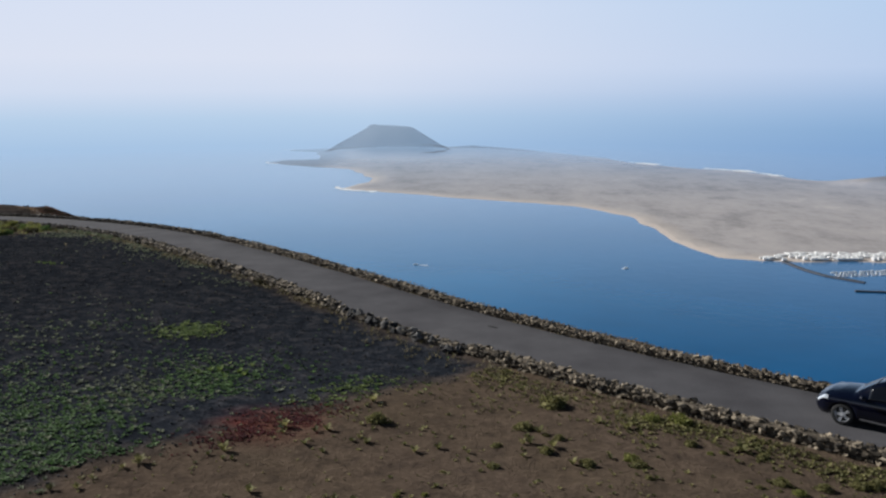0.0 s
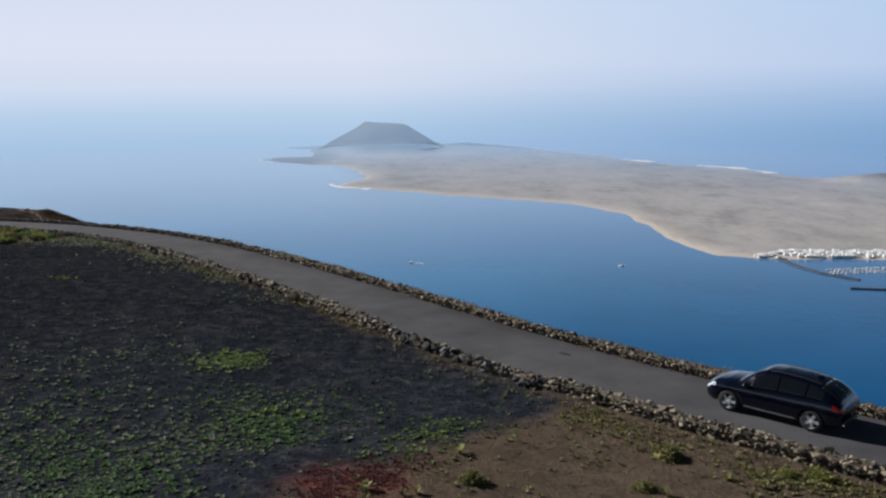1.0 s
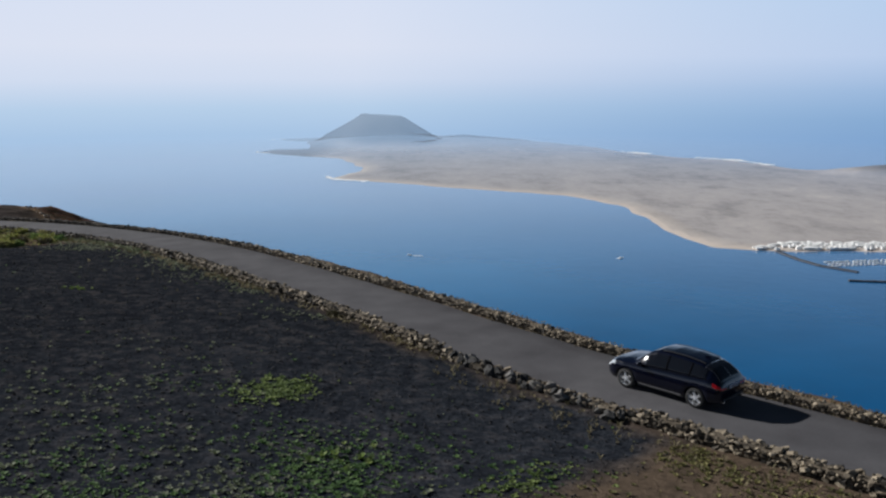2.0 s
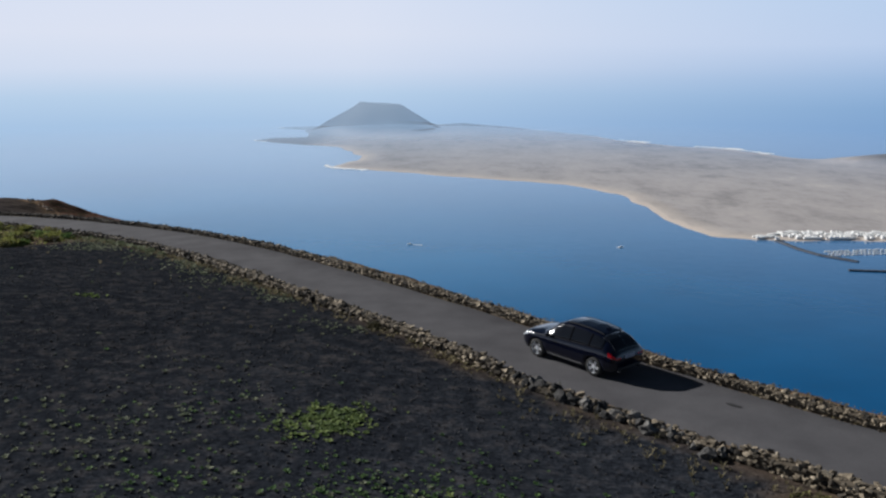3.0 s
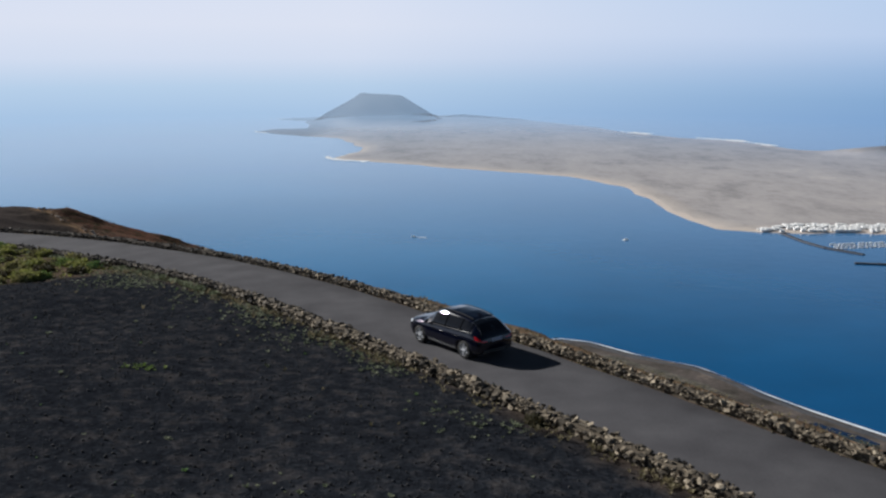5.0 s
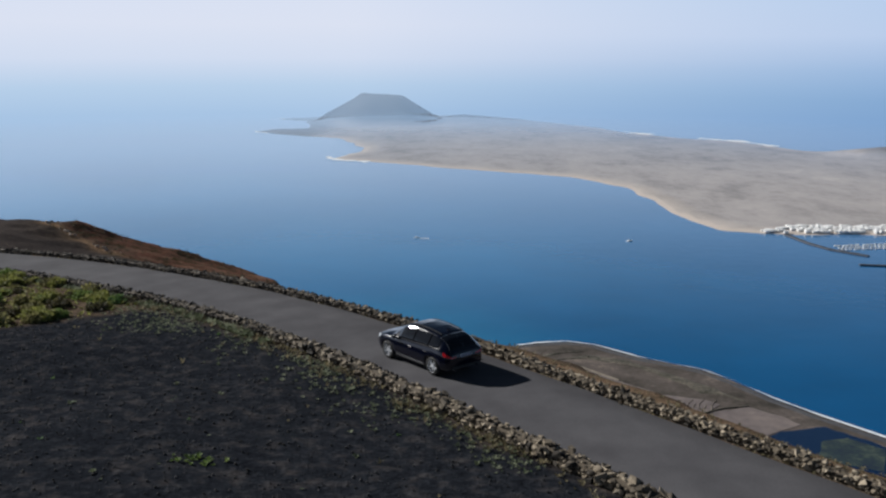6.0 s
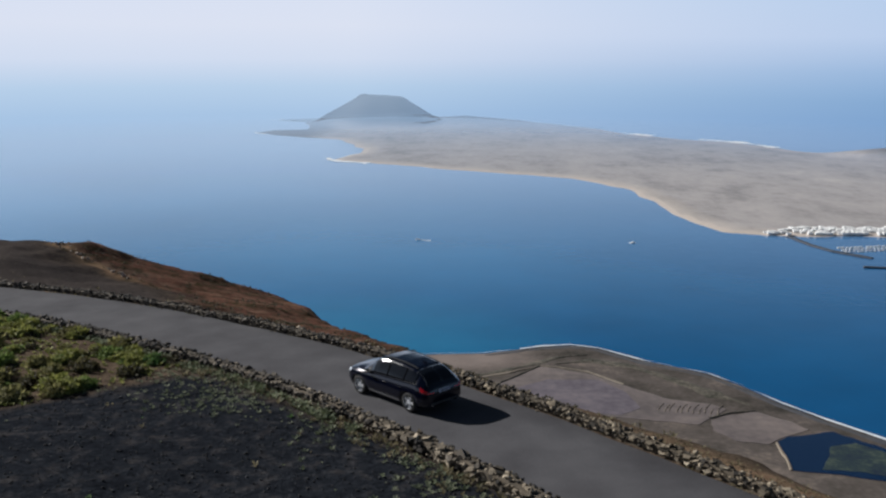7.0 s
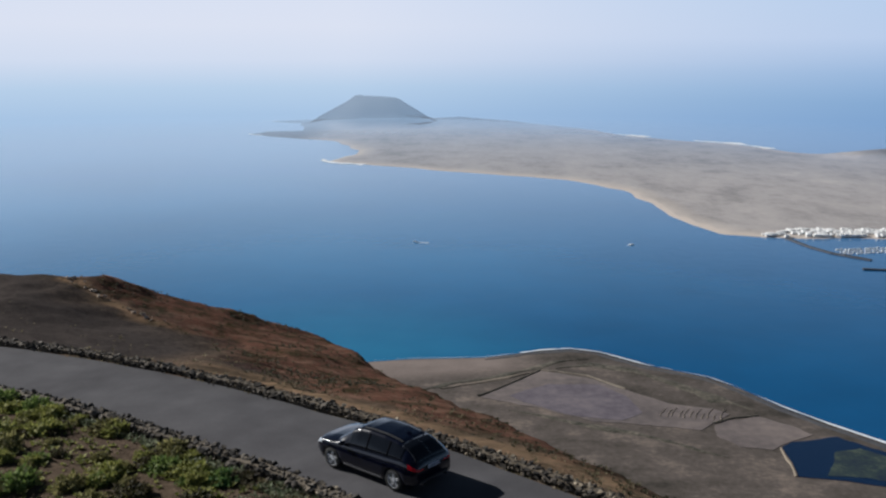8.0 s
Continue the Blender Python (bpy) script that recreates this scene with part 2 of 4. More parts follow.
def build_ground():
    ss = np.concatenate([np.arange(-70, -12, 3.0), np.arange(-12, 118, 0.6), np.arange(118, 175, 4.0)])
    ds = [-400, -260, -160, -110, -85, -65, -52, *np.arange(-44, -3, 0.55), -3, -2.8, -2.6, -2.2, -1.9, 0, 2.6, 2.8, 3.1, 3.3, *np.arange(3.5, 39, 0.55), 41, 45,
          55, 70, 90, 120, 160, 210, 280, 330]
    verts, cover, dry = [], [], []
    for s in ss:
        for d in ds:
            s_far = max(min(s, 172), -55)
            p, h = on_road(s_far, d if d > -60 else -60)
            q = Vector((p.x, p.y, 0))
            z = ground_z(s_far, d)
            if d < -60:
                p = p + Vector((-0.75, -0.66, 0)) * (-60 - d)
            verts.append((p.x, p.y, z))
            rust = grey = 0.0
            if d > 3.5:
                low = rust_line(s)
                rust = min(max((d - low + 2.2 * noise.noise(q * 0.25)) / 2.5 + 0.5, 0), 1) * min(max((s - 52) / 16, 0), 1)
                past = min(max((s - 108.5 + 1.5 * noise.noise(q * 0.3)) / 2.5, 0), 1)
                rust *= 1 - 0.95 * past
                grey = max(min(max((s - 84 + 3 * noise.noise(q * 0.2)) / 8, 0), 1) * min(max((low - 1.5 - d + 2 * noise.noise(q * 0.2)) / 4, 0), 1), 0.8 * past)
            tan = 0.0
            if d > 3.5:
                tan = min(max((s - 56) / 8, 0), 1) * min(max((93 - s) / 9, 0), 1) * min(max((d - 3.6) / 1.2, 0), 1) * min(max((low - d + 3 * noise.noise(q * 0.15)) / 2.5, 0), 1)
                track = max(0, 1 - abs(d - low + 0.9 + 0.8 * noise.noise(q * 0.4)) / 1.3) * min(max((s - 96) / 3, 0), 1) * min(max((110 - s) / 2, 0), 1)
                tan = max(tan, min(1.6 * track, 1.3))
            dry.append(tan)
            if s < 58 and 2.9 < d < 4.8:
                dry[-1] = 0.8 * min(max((4.7 - d) / 0.8, 0), 1) * min(max((58 - s) / 10, 0), 1)
            if s < 30 and -2.85 < d < -1.5:
                dry[-1] = 0.7
            red = max(0, 1 - ((q - RED_SPOT)).length / 2.2) * (0.6 + 0.9 * noise.noise(q * 1.5)) if d < -8 else 0
            red *= 0.45
            soil = soil_amount(s, d, q) if not (d > 3 and s > 86) else 0.45 + 0.4 * noise.noise(q * 0.15)
            cover.append((soil, rust, min(max(red * 1.6, 0), 1), 1 - (grey if d > 3.6 else 0)))
    n = len(ds)
    faces = [(i * n + j, i * n + j + 1, (i + 1) * n + j + 1, (i + 1) * n + j) for i in range(len(ss) - 1) for j in range(n - 1)]
    faces = [f[::-1] for f in faces]
    ob = raw("ground", verts, faces, ground_material(), smooth=True)
    col = ob.data.color_attributes.new("cover", "FLOAT_COLOR", "POINT")
    col.data.foreach_set("color", [v for c in cover for v in c])
    ob.data.attributes.new("dry_soil", "FLOAT", "POINT").data.foreach_set("value", dry)
    return tagged(ob, "hillside of dark volcanic cinders and brown soil above a sea cliff", "ground", kind="structure")


def asphalt():
    m, nt, b = base_material("worn_asphalt", 1.0, 0, 0.08)
    f, c = noise_out(nt, 14, 6, None, 0.7), noise_out(nt, 0.5, 5)
    fac = math_out(nt, "ADD", math_out(nt, "MULTIPLY", f, 0.35), math_out(nt, "MULTIPLY", c, 0.65))
    nt.links.new(ramp(nt, fac, [(0.3, (0.058, 0.056, 0.060)), (0.5, (0.082, 0.080, 0.085)), (0.7, (0.108, 0.105, 0.110))]), b.inputs["Base Color"])
    bump(nt, b, f, 0.3, 0.01)
    return m


def build_road():
    verts, faces = [], []
    across = [(-HALF - 0.12, -0.09), (-HALF, 0.0), (-1.3, 0.03), (0, 0.045), (1.3, 0.03), (HALF, 0.0), (HALF + 0.12, -0.09)]
    ss = np.arange(-55, 165, 1.0)
    for s in ss:
        for k, (d, z) in enumerate(across):
            w = 0.12 * noise.noise(Vector((s * 0.5, d, 0))) if abs(d) > 2 else 0
            p, _ = on_road(s, d + w + (verge(s) if d < -2 else far_shift(s) if d > 2 else 0))
            verts.append((p.x, p.y, p.z + z))
    n = len(across)
    faces = [(i * n + j, (i + 1) * n + j, (i + 1) * n + j + 1, i * n + j + 1) for i in range(len(ss) - 1) for j in range(n - 1)]
    return tagged(raw("road", verts, [f[::-1] for f in faces], asphalt(), smooth=True), "narrow worn grey asphalt road without markings", "road", kind="structure")


build_ground()
build_road()


def road_patch(s, d, long, wide):
    """A thin tar repair with an uneven rim."""
    pts = []
    for k in range(18):
        a = 2 * math.pi * k / 18
        f = 1 + 0.25 * noise.noise(Vector((math.cos(a) * 1.5, math.sin(a) * 1.5, s)))
        p, _ = on_road(s + long * f * math.cos(a), d + wide * f * math.sin(a))
        pts.append((p.x, p.y, p.z + 0.052))
    bm = bmesh.new()
    bm.faces.new([bm.verts.new(p) for p in pts])
    r = bmesh.ops.extrude_face_region(bm, geom=bm.faces[:])
    bmesh.ops.translate(bm, vec=(0, 0, -0.03), verts=[v for v in r["geom"] if isinstance(v, bmesh.types.BMVert)])
    bmesh.ops.recalc_face_normals(bm, faces=bm.faces)
    tagged(part("road_patch", bm, M_TAR), "small dark tar repair in the asphalt", "road patch", kind="structure")


M_TAR = grained("tar", [(0.3, (0.018, 0.018, 0.019)), (0.7, (0.035, 0.034, 0.034))], 3, 40)
road_patch(19.4, 0.9, 0.3, 0.1)

# ---- sea, islands and the distance ----
CENTRE = Vector((-11, 18, 0))


def fade_as_haze(nt, b, stops, dry=1.0):
    """Imitate haze: make a surface more see-through with distance, so the pale sky shows; stops: share of 4900 m from
    CENTRE, how solid; dry: 0 where it lies under water.
    """
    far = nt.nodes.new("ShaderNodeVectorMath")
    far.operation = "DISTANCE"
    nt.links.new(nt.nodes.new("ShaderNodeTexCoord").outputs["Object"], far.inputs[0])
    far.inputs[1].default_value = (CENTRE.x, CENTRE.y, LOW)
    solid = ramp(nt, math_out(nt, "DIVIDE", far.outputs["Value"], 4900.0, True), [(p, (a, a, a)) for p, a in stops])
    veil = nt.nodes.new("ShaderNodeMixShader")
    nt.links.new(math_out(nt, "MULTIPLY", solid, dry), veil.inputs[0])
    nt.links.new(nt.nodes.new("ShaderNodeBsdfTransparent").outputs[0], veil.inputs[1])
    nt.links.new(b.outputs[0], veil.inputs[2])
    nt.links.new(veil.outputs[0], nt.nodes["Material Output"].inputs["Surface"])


def sea_material():
    m, nt, b = base_material("sea_water", 0.12, 0, 0.5)
    b.inputs["IOR"].default_value = 1.33
    big, mid = noise_out(nt, 0.0012, 4), noise_out(nt, 0.012, 5)
    fac = math_out(nt, "ADD", math_out(nt, "MULTIPLY", big, 0.7), math_out(nt, "MULTIPLY", mid, 0.3))
    deep = ramp(nt, fac, [(0.35, (0.002, 0.040, 0.135)), (0.65, (0.004, 0.074, 0.22))])
    tc = nt.nodes.new("ShaderNodeTexCoord").outputs["Object"]
    sub = nt.nodes.new("ShaderNodeVectorMath")
    sub.operation = "DISTANCE"
    nt.links.new(tc, sub.inputs[0])
    sub.inputs[1].default_value = (-140, 1000, 0)
    near = math_out(nt, "SUBTRACT", 1.0, math_out(nt, "DIVIDE", sub.outputs["Value"], 430.0), True)
    # paler blue over the shelf; also paints in the sunward glitter and haze
    wide = nt.nodes.new("ShaderNodeVectorMath")
    wide.operation = "DISTANCE"
    nt.links.new(tc, wide.inputs[0])
    wide.inputs[1].default_value = (-950, 2100, 0)
    shelf_glare = math_out(nt, "SUBTRACT", 1.0, math_out(nt, "DIVIDE", wide.outputs["Value"], 2500.0), True)
    deep = mix(nt, math_out(nt, "MULTIPLY", shelf_glare, math_out(nt, "ADD", big, 0.3), True), deep, (0.035, 0.25, 0.50))
    c = mix(nt, math_out(nt, "MULTIPLY", near, math_out(nt, "ADD", mid, 0.5), True), deep, (0.055, 0.33, 0.48))
    nt.links.new(c, b.inputs["Base Color"])
    bump(nt, b, noise_out(nt, 0.06, 6), 0.16, 1.5)
    # haze over the far water, imitated by thinning the surface out
    fade_as_haze(nt, b, [(0.2, 1.0), (0.3, 0.94), (0.4, 0.85), (0.6, 0.55), (0.8, 0.23), (0.95, 0.0)])
    return m


def disc(name, z, rings, material):
    verts, faces, n = [(CENTRE.x, CENTRE.y, z)], [], 96
    for r in rings:
        for k in range(n):
            a = 2 * math.pi * k / n
            verts.append((CENTRE.x + r * math.cos(a), CENTRE.y + r * math.sin(a), z))
    faces = [(0, 1 + k, 1 + (k + 1) % n) for k in range(n)]
    for i in range(len(rings) - 1):
        faces += [(1 + i * n + k, 1 + (i + 1) * n + k, 1 + (i + 1) * n + (k + 1) % n, 1 + i * n + (k + 1) % n) for k in range(n)]
    return raw(name, verts, faces, material)


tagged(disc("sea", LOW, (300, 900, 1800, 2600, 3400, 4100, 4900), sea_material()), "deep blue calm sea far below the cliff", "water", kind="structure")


def inside_distance(px, py, outline):
    """Signed distance to a closed outline, positive inside."""
    o = np.array(outline, float)
    best, odd = np.full(px.shape, 1e9), np.zeros(px.shape, bool)
    for (ax, ay), (bx, by) in zip(o, np.roll(o, -1, 0)):
        ex, ey = bx - ax, by - ay
        t = np.clip(((px - ax) * ex + (py - ay) * ey) / (ex * ex + ey * ey), 0, 1)
        best = np.minimum(best, np.hypot(px - ax - t * ex, py - ay - t * ey))
        cross = ((ay > py) != (by > py)) & (px < ex * (py - ay) / (ey if ey else 1e-9) + ax)
        odd ^= cross
    return np.where(odd, best, -best)


def land(name, outline, x0, x1, y0, y1, step, height, material):
    """A sheet over the outline that dips below the sea outside it."""
    xs, ys = np.arange(x0, x1, step), np.arange(y0, y1, step)
    gx, gy = np.meshgrid(xs, ys, indexing="ij")
    jag = np.array([[noise.noise(Vector((x * 0.012, y * 0.012, 1))) * 14 + noise.noise(Vector((x * 0.05, y * 0.05, 2))) * 5 for y in ys] for x in xs])
    d = inside_distance(gx, gy, outline) + jag * (1.0 if step > 12 else 0.12)
    z = LOW + height(gx, gy, d)
    n = len(ys)
    verts = np.stack([gx, gy, z], -1).reshape(-1, 3).tolist()
    keep = (d > -0.9 * step)
    faces = [(i * n + j, (i + 1) * n + j, (i + 1) * n + j + 1, i * n + j + 1) for i in range(len(xs) - 1) for j in range(n - 1) if keep[i, j] or keep[i + 1, j + 1]]
    return raw(name, verts, faces, material, smooth=True)


ISLAND = [(900, 1650), (799, 1671), (621, 1665), (553, 1681), (498, 1708), (467, 1795), (445, 1890), (436, 2074), (417, 2248), (300, 2431), (154, 2510),
          (-1, 2594), (-169, 2711), (-347, 2795), (-379, 2838), (-315, 2996), (-309, 3135), (-427, 3475), (-520, 3520), (-667, 3613), (-793, 3737),
          (-760, 3850), (-600, 3900), (-680, 4300), (-850, 4390), (-708, 4500), (-400, 4640), (-108, 4640), (146, 4520), (428, 4270), (617, 3970),
          (694, 3740), (865, 3501), (1041, 3372), (1117, 3176), (1174, 3068), (1500, 3000), (1700, 2400), (1500, 1700)]
SHORE = [(-420, 930), (-64, 1006), (19, 1011), (85, 1036), (119, 1042), (150, 1030), (193, 988), (251, 949), (276, 914), (300, 867), (327, 827),
         (366, 777), (480, 640), (620, 430), (300, 250), (-100, 300), (-420, 600)]


def island_height(x, y, d):
    low = np.clip(d * 0.12, -12, 2.2) + np.clip((d - 40) * 0.02, 0, 7)
    r = np.hypot((x + 318) / 1.0, (y - 4270) / 1.15)
    side = np.arctan2(y - 4270, x + 318)
    r = r * (1 + 0.06 * np.sin(3 * side + 1) + 0.03 * np.sin(7 * side))
    cone = np.clip((310 - r) / 215, 0, 1)
    cone = 118 * np.where(cone < 0.3, cone ** 2 / 0.6 + cone * 0.5, cone) - np.clip((x + 380) * 0.055, 0, 14) * (cone > 0.2)
    gully = np.sin(side * 23 + 2.5 * np.sin(side * 5)) * 0.5 + np.sin(side * 41 + 1.3) * 0.3
    cone = cone + gully * 1.6 * np.clip(1 - np.abs(cone / 118 - 0.45) * 2, 0, 1)
    cone = cone + 9 * np.exp(-((x + 405) / 30) ** 2 - ((y - 4240) / 60) ** 2)
    shoulder = 26 * np.clip(1 - np.hypot((x - 60) / 330, (y - 4300) / 240), 0, 1)
    far = 40 * np.clip(1 - np.hypot((x - 1500) / 330, (y - 2900) / 250), 0, 1)
    return low + np.where(d > 0, np.maximum(cone, shoulder) + far, 0)


def shore_height(x, y, d):
    return np.clip(d * 0.06, -8, 1.6) + np.clip((d - 260) * 0.05, 0, 12)


def sand_material():
    m, nt, b = base_material("island_sand_and_scrub", 0.95, 0, 0.1)
    xyz = nt.nodes.new("ShaderNodeSeparateXYZ")
    tc = nt.nodes.new("ShaderNodeTexCoord").outputs["Object"]
    nt.links.new(tc, xyz.inputs[0])
    stretch = nt.nodes.new("ShaderNodeMapping")
    stretch.inputs["Scale"].default_value = (1, 0.6, 1)
    nt.links.new(tc, stretch.inputs[0])
    big, mid, fine = (noise_out(nt, sc, 6, stretch.outputs[0], 0.65) for sc in (0.0035, 0.013, 0.06))
    fac = math_out(nt, "ADD", math_out(nt, "MULTIPLY", big, 0.45), math_out(nt, "ADD", math_out(nt, "MULTIPLY", mid, 0.35), math_out(nt, "MULTIPLY", fine, 0.2)))
    c = ramp(nt, fac, [(0.34, (0.21, 0.20, 0.195)), (0.43, (0.325, 0.303, 0.293)), (0.50, (0.405, 0.376, 0.362)), (0.57, (0.45, 0.415, 0.395)), (0.66, (0.56, 0.505, 0.465))])
    up = math_out(nt, "ADD", xyz.outputs["Z"], -LOW)
    beach = math_out(nt, "SUBTRACT", 1.0, math_out(nt, "DIVIDE", math_out(nt, "SUBTRACT", up, 1.6), 1.2), True)
    c = mix(nt, beach, c, (0.56, 0.49, 0.43))
    rock = math_out(nt, "DIVIDE", math_out(nt, "SUBTRACT", up, 13), 20.0, True)
    c = mix(nt, rock, c, ramp(nt, fac, [(0.4, (0.085, 0.085, 0.09)), (0.62, (0.15, 0.145, 0.145))]))
    lava = math_out(nt, "DIVIDE", math_out(nt, "SUBTRACT", -470, xyz.outputs["X"]), 120.0, True)
    c = mix(nt, math_out(nt, "MULTIPLY", lava, 0.8), c, (0.08, 0.075, 0.07))
    nt.links.new(c, b.inputs["Base Color"])
    bump(nt, b, mid, 0.4, 4)
    # distant plain and cone turn see-through in place of haze before them
    fade_as_haze(nt, b, [(0.33, 0.97), (0.5, 0.86), (0.65, 0.66), (0.85, 0.27), (0.95, 0.22)], math_out(nt, "MULTIPLY", math_out(nt, "ADD", up, 0.2), 5.0, True))
    return m


def shore_material():
    m, nt, b = base_material("shore_earth", 0.95, 0, 0.1)
    tc = nt.nodes.new("ShaderNodeTexCoord").outputs["Object"]
    xyz = nt.nodes.new("ShaderNodeSeparateXYZ")
    nt.links.new(tc, xyz.inputs[0])
    lay = nt.nodes.new("ShaderNodeMapping")
    lay.inputs["Rotation"].default_value, lay.inputs["Scale"].default_value = (0, 0, 0.62), (0.35, 1, 1)
    nt.links.new(tc, lay.inputs[0])
    big, mid, fine = noise_out(nt, 0.02, 5, lay.outputs[0], 0.6), noise_out(nt, 0.035, 5), noise_out(nt, 0.2, 5)
    fac = math_out(nt, "ADD", math_out(nt, "MULTIPLY", big, 0.5), math_out(nt, "ADD", math_out(nt, "MULTIPLY", mid, 0.3), math_out(nt, "MULTIPLY", fine, 0.2)))
    c = ramp(nt, fac, [(0.38, (0.040, 0.036, 0.030)), (0.46, (0.076, 0.065, 0.056)), (0.53, (0.108, 0.091, 0.081)), (0.62, (0.20, 0.162, 0.135))])
    inland = math_out(nt, "DIVIDE", math_out(nt, "SUBTRACT", math_out(nt, "SUBTRACT", xyz.outputs["Y"], math_out(nt, "MULTIPLY", xyz.outputs["X"], 0.2)), math_out(nt, "ADD", 925, math_out(nt, "MULTIPLY", mid, 30))), 30.0, True)
    west = math_out(nt, "DIVIDE", math_out(nt, "SUBTRACT", 85, xyz.outputs["X"]), 50.0, True)
    c = mix(nt, math_out(nt, "MULTIPLY", inland, west), c, ramp(nt, fac, [(0.4, (0.165, 0.135, 0.12)), (0.62, (0.225, 0.185, 0.165))]))
    nt.links.new(c, b.inputs["Base Color"])
    bump(nt, b, fine, 0.35, 1.2)
    return m


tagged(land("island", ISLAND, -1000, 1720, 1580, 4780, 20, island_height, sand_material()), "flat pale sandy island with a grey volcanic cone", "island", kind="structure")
tagged(land("salt_flat_shore", SHORE, -420, 620, 240, 1110, 9, shore_height,
            shore_material()),
       "flat brown coastal plain at the foot of the cliff", "shore", kind="structure")


def flat_patch(name, outline, z, depth, material, label, category):
    """A low slab with an uneven rim."""
    bm = bmesh.new()
    pts = []
    for (ax, ay), (bx, by) in zip(outline, outline[1:] + outline[:1]):
        for k in range(6):
            t = k / 6
            x, y = ax + (bx - ax) * t, ay + (by - ay) * t
            pts.append((x + 2.5 * noise.noise(Vector((x * 0.07, y * 0.07, 5))), y + 2.5 * noise.noise(Vector((x * 0.07, y * 0.07, 9)))))
    top = [bm.verts.new((x, y, z)) for x, y in pts]
    bot = [bm.verts.new((x, y, z - depth)) for x, y in pts]
    bm.faces.new(top)
    for i in range(len(pts)):
        j = (i + 1) % len(pts)
        bm.faces.new((top[j], top[i], bot[i], bot[j]))
    bmesh.ops.recalc_face_normals(bm, faces=bm.faces)
    bmesh.ops.triangulate(bm, faces=bm.faces)
    return tagged(part(name, bm, material), label, category, kind="structure")


M_PAN = grained("dried_salt_mud", [(0.35, (0.085, 0.072, 0.088)), (0.5, (0.13, 0.112, 0.128)), (0.68, (0.19, 0.16, 0.165))], 0.02, 0.12, strength=0.2, distance=0.5)
M_PAN_PALE = grained("pale_salt_mud", [(0.35, (0.095, 0.080, 0.078)), (0.5, (0.15, 0.125, 0.118)), (0.68, (0.22, 0.18, 0.16))], 0.015, 0.1, strength=0.2, distance=0.5)
M_LAGOON = plain("lagoon_water", (0.003, 0.016, 0.05), 0.25)
M_FOAM = grained("sea_foam", [(0.3, (0.55, 0.6, 0.64)), (0.6, (0.8, 0.82, 0.84))], 0.1, 0.6)
M_WHITE = grained("whitewash", [(0.3, (0.74, 0.74, 0.73)), (0.7, (0.88, 0.88, 0.86))], 0.3, 2.0, random_tint=0.3)
M_MOLE = grained("harbour_rubble", [(0.3, (0.03, 0.035, 0.045)), (0.7, (0.09, 0.095, 0.11))], 0.1, 0.6)
flat_patch("salt_pan", [(10, 889), (43, 928), (76, 964), (123, 944), (157, 908), (194, 872), (230, 861), (241, 846), (219, 826), (204, 811), (160, 821), (111, 830), (67, 861)],
           LOW + 1.95, 1, M_PAN_PALE, "dried pale salt pan with faint ridges", "salt pan")
flat_patch("salt_pan", [(38, 893), (80, 924), (132, 924), (154, 893), (160, 850), (137, 832), (96, 842), (58, 871)], LOW + 2.1, 1, M_PAN, "dried mauve bed in the middle of the salt pans", "salt pan")
flat_patch("salt_pan", [(218, 821), (242, 835), (267, 841), (289, 821), (301, 801), (272, 783), (255, 770), (228, 775), (215, 799)], LOW + 1.9, 1, M_PAN_PALE, "smooth pale salt pan beside the lagoon", "salt pan")
flat_patch("lagoon", [(262, 773), (276, 784), (297, 790), (320, 795), (339, 775), (356, 751), (330, 698), (292, 712), (255, 720), (260, 743)], LOW + 2.0, 1, M_LAGOON, "dark blue lagoon beside the salt pans", "lagoon")
flat_patch("salt_marsh", [(304, 764), (330, 772), (352, 748), (332, 706), (312, 717), (280, 722), (292, 737)], LOW + 2.12, 1,
           grained("marsh_plants", [(0.35, (0.006, 0.016, 0.035)), (0.5, (0.018, 0.034, 0.038)), (0.62, (0.055, 0.075, 0.058))], 0.06, 0.25), "dull green marsh growing in the lagoon", "marsh")
M_DIKE = grained("dike_earth", [(0.3, (0.12, 0.10, 0.08)), (0.7, (0.27, 0.23, 0.18))], 0.05, 0.3, strength=0.4, distance=0.4)
M_DAMP = grained("damp_olive_ground", [(0.38, (0.028, 0.028, 0.019)), (0.48, (0.072, 0.066, 0.050)), (0.56, (0.11, 0.096, 0.076)), (0.68, (0.20, 0.17, 0.13))], 0.06, 0.25, strength=0.4, distance=0.6)


def dike(points, width, height, material, label):
    """A low bank along the line of points."""
    verts, faces = [], []
    for (ax, ay), (bx, by) in zip(points, points[1:]):
        a, b = Vector((ax, ay, 0)), Vector((bx, by, 0))
        n = (b - a).cross(Vector((0, 0, 1))).normalized()
        steps = max(2, int((b - a).length / 5))
        for k in range(steps + 1):
            p = a.lerp(b, k / steps)
            w = width * (0.75 + 0.7 * noise.noise(p * 0.03) + 0.5 * noise.noise(p * 0.11))
            if width > 8:
                ends = min((p - Vector((*points[0], 0))).length, (p - Vector((*points[-1], 0))).length)
                w *= min(1, 0.1 + ends / 40)
            p += n * 2.0 * noise.noise(p * 0.03)
            low = 1.2 if height > 0 else 0.1
            for o, z in ((-w, low), (-w * 0.4, 2.0 + height), (w * 0.4, 2.0 + height), (w, low)):
                verts.append((p.x + n.x * o / 2, p.y + n.y * o / 2, LOW + z))
    rows = len(verts) // 4
    faces = [(4 * i + j, 4 * i + j + 1, 4 * i + j + 5, 4 * i + j + 4) for i in range(rows - 1) for j in range(3)]
    return tagged(raw("dike", verts, faces, material), label, "dike", kind="structure")


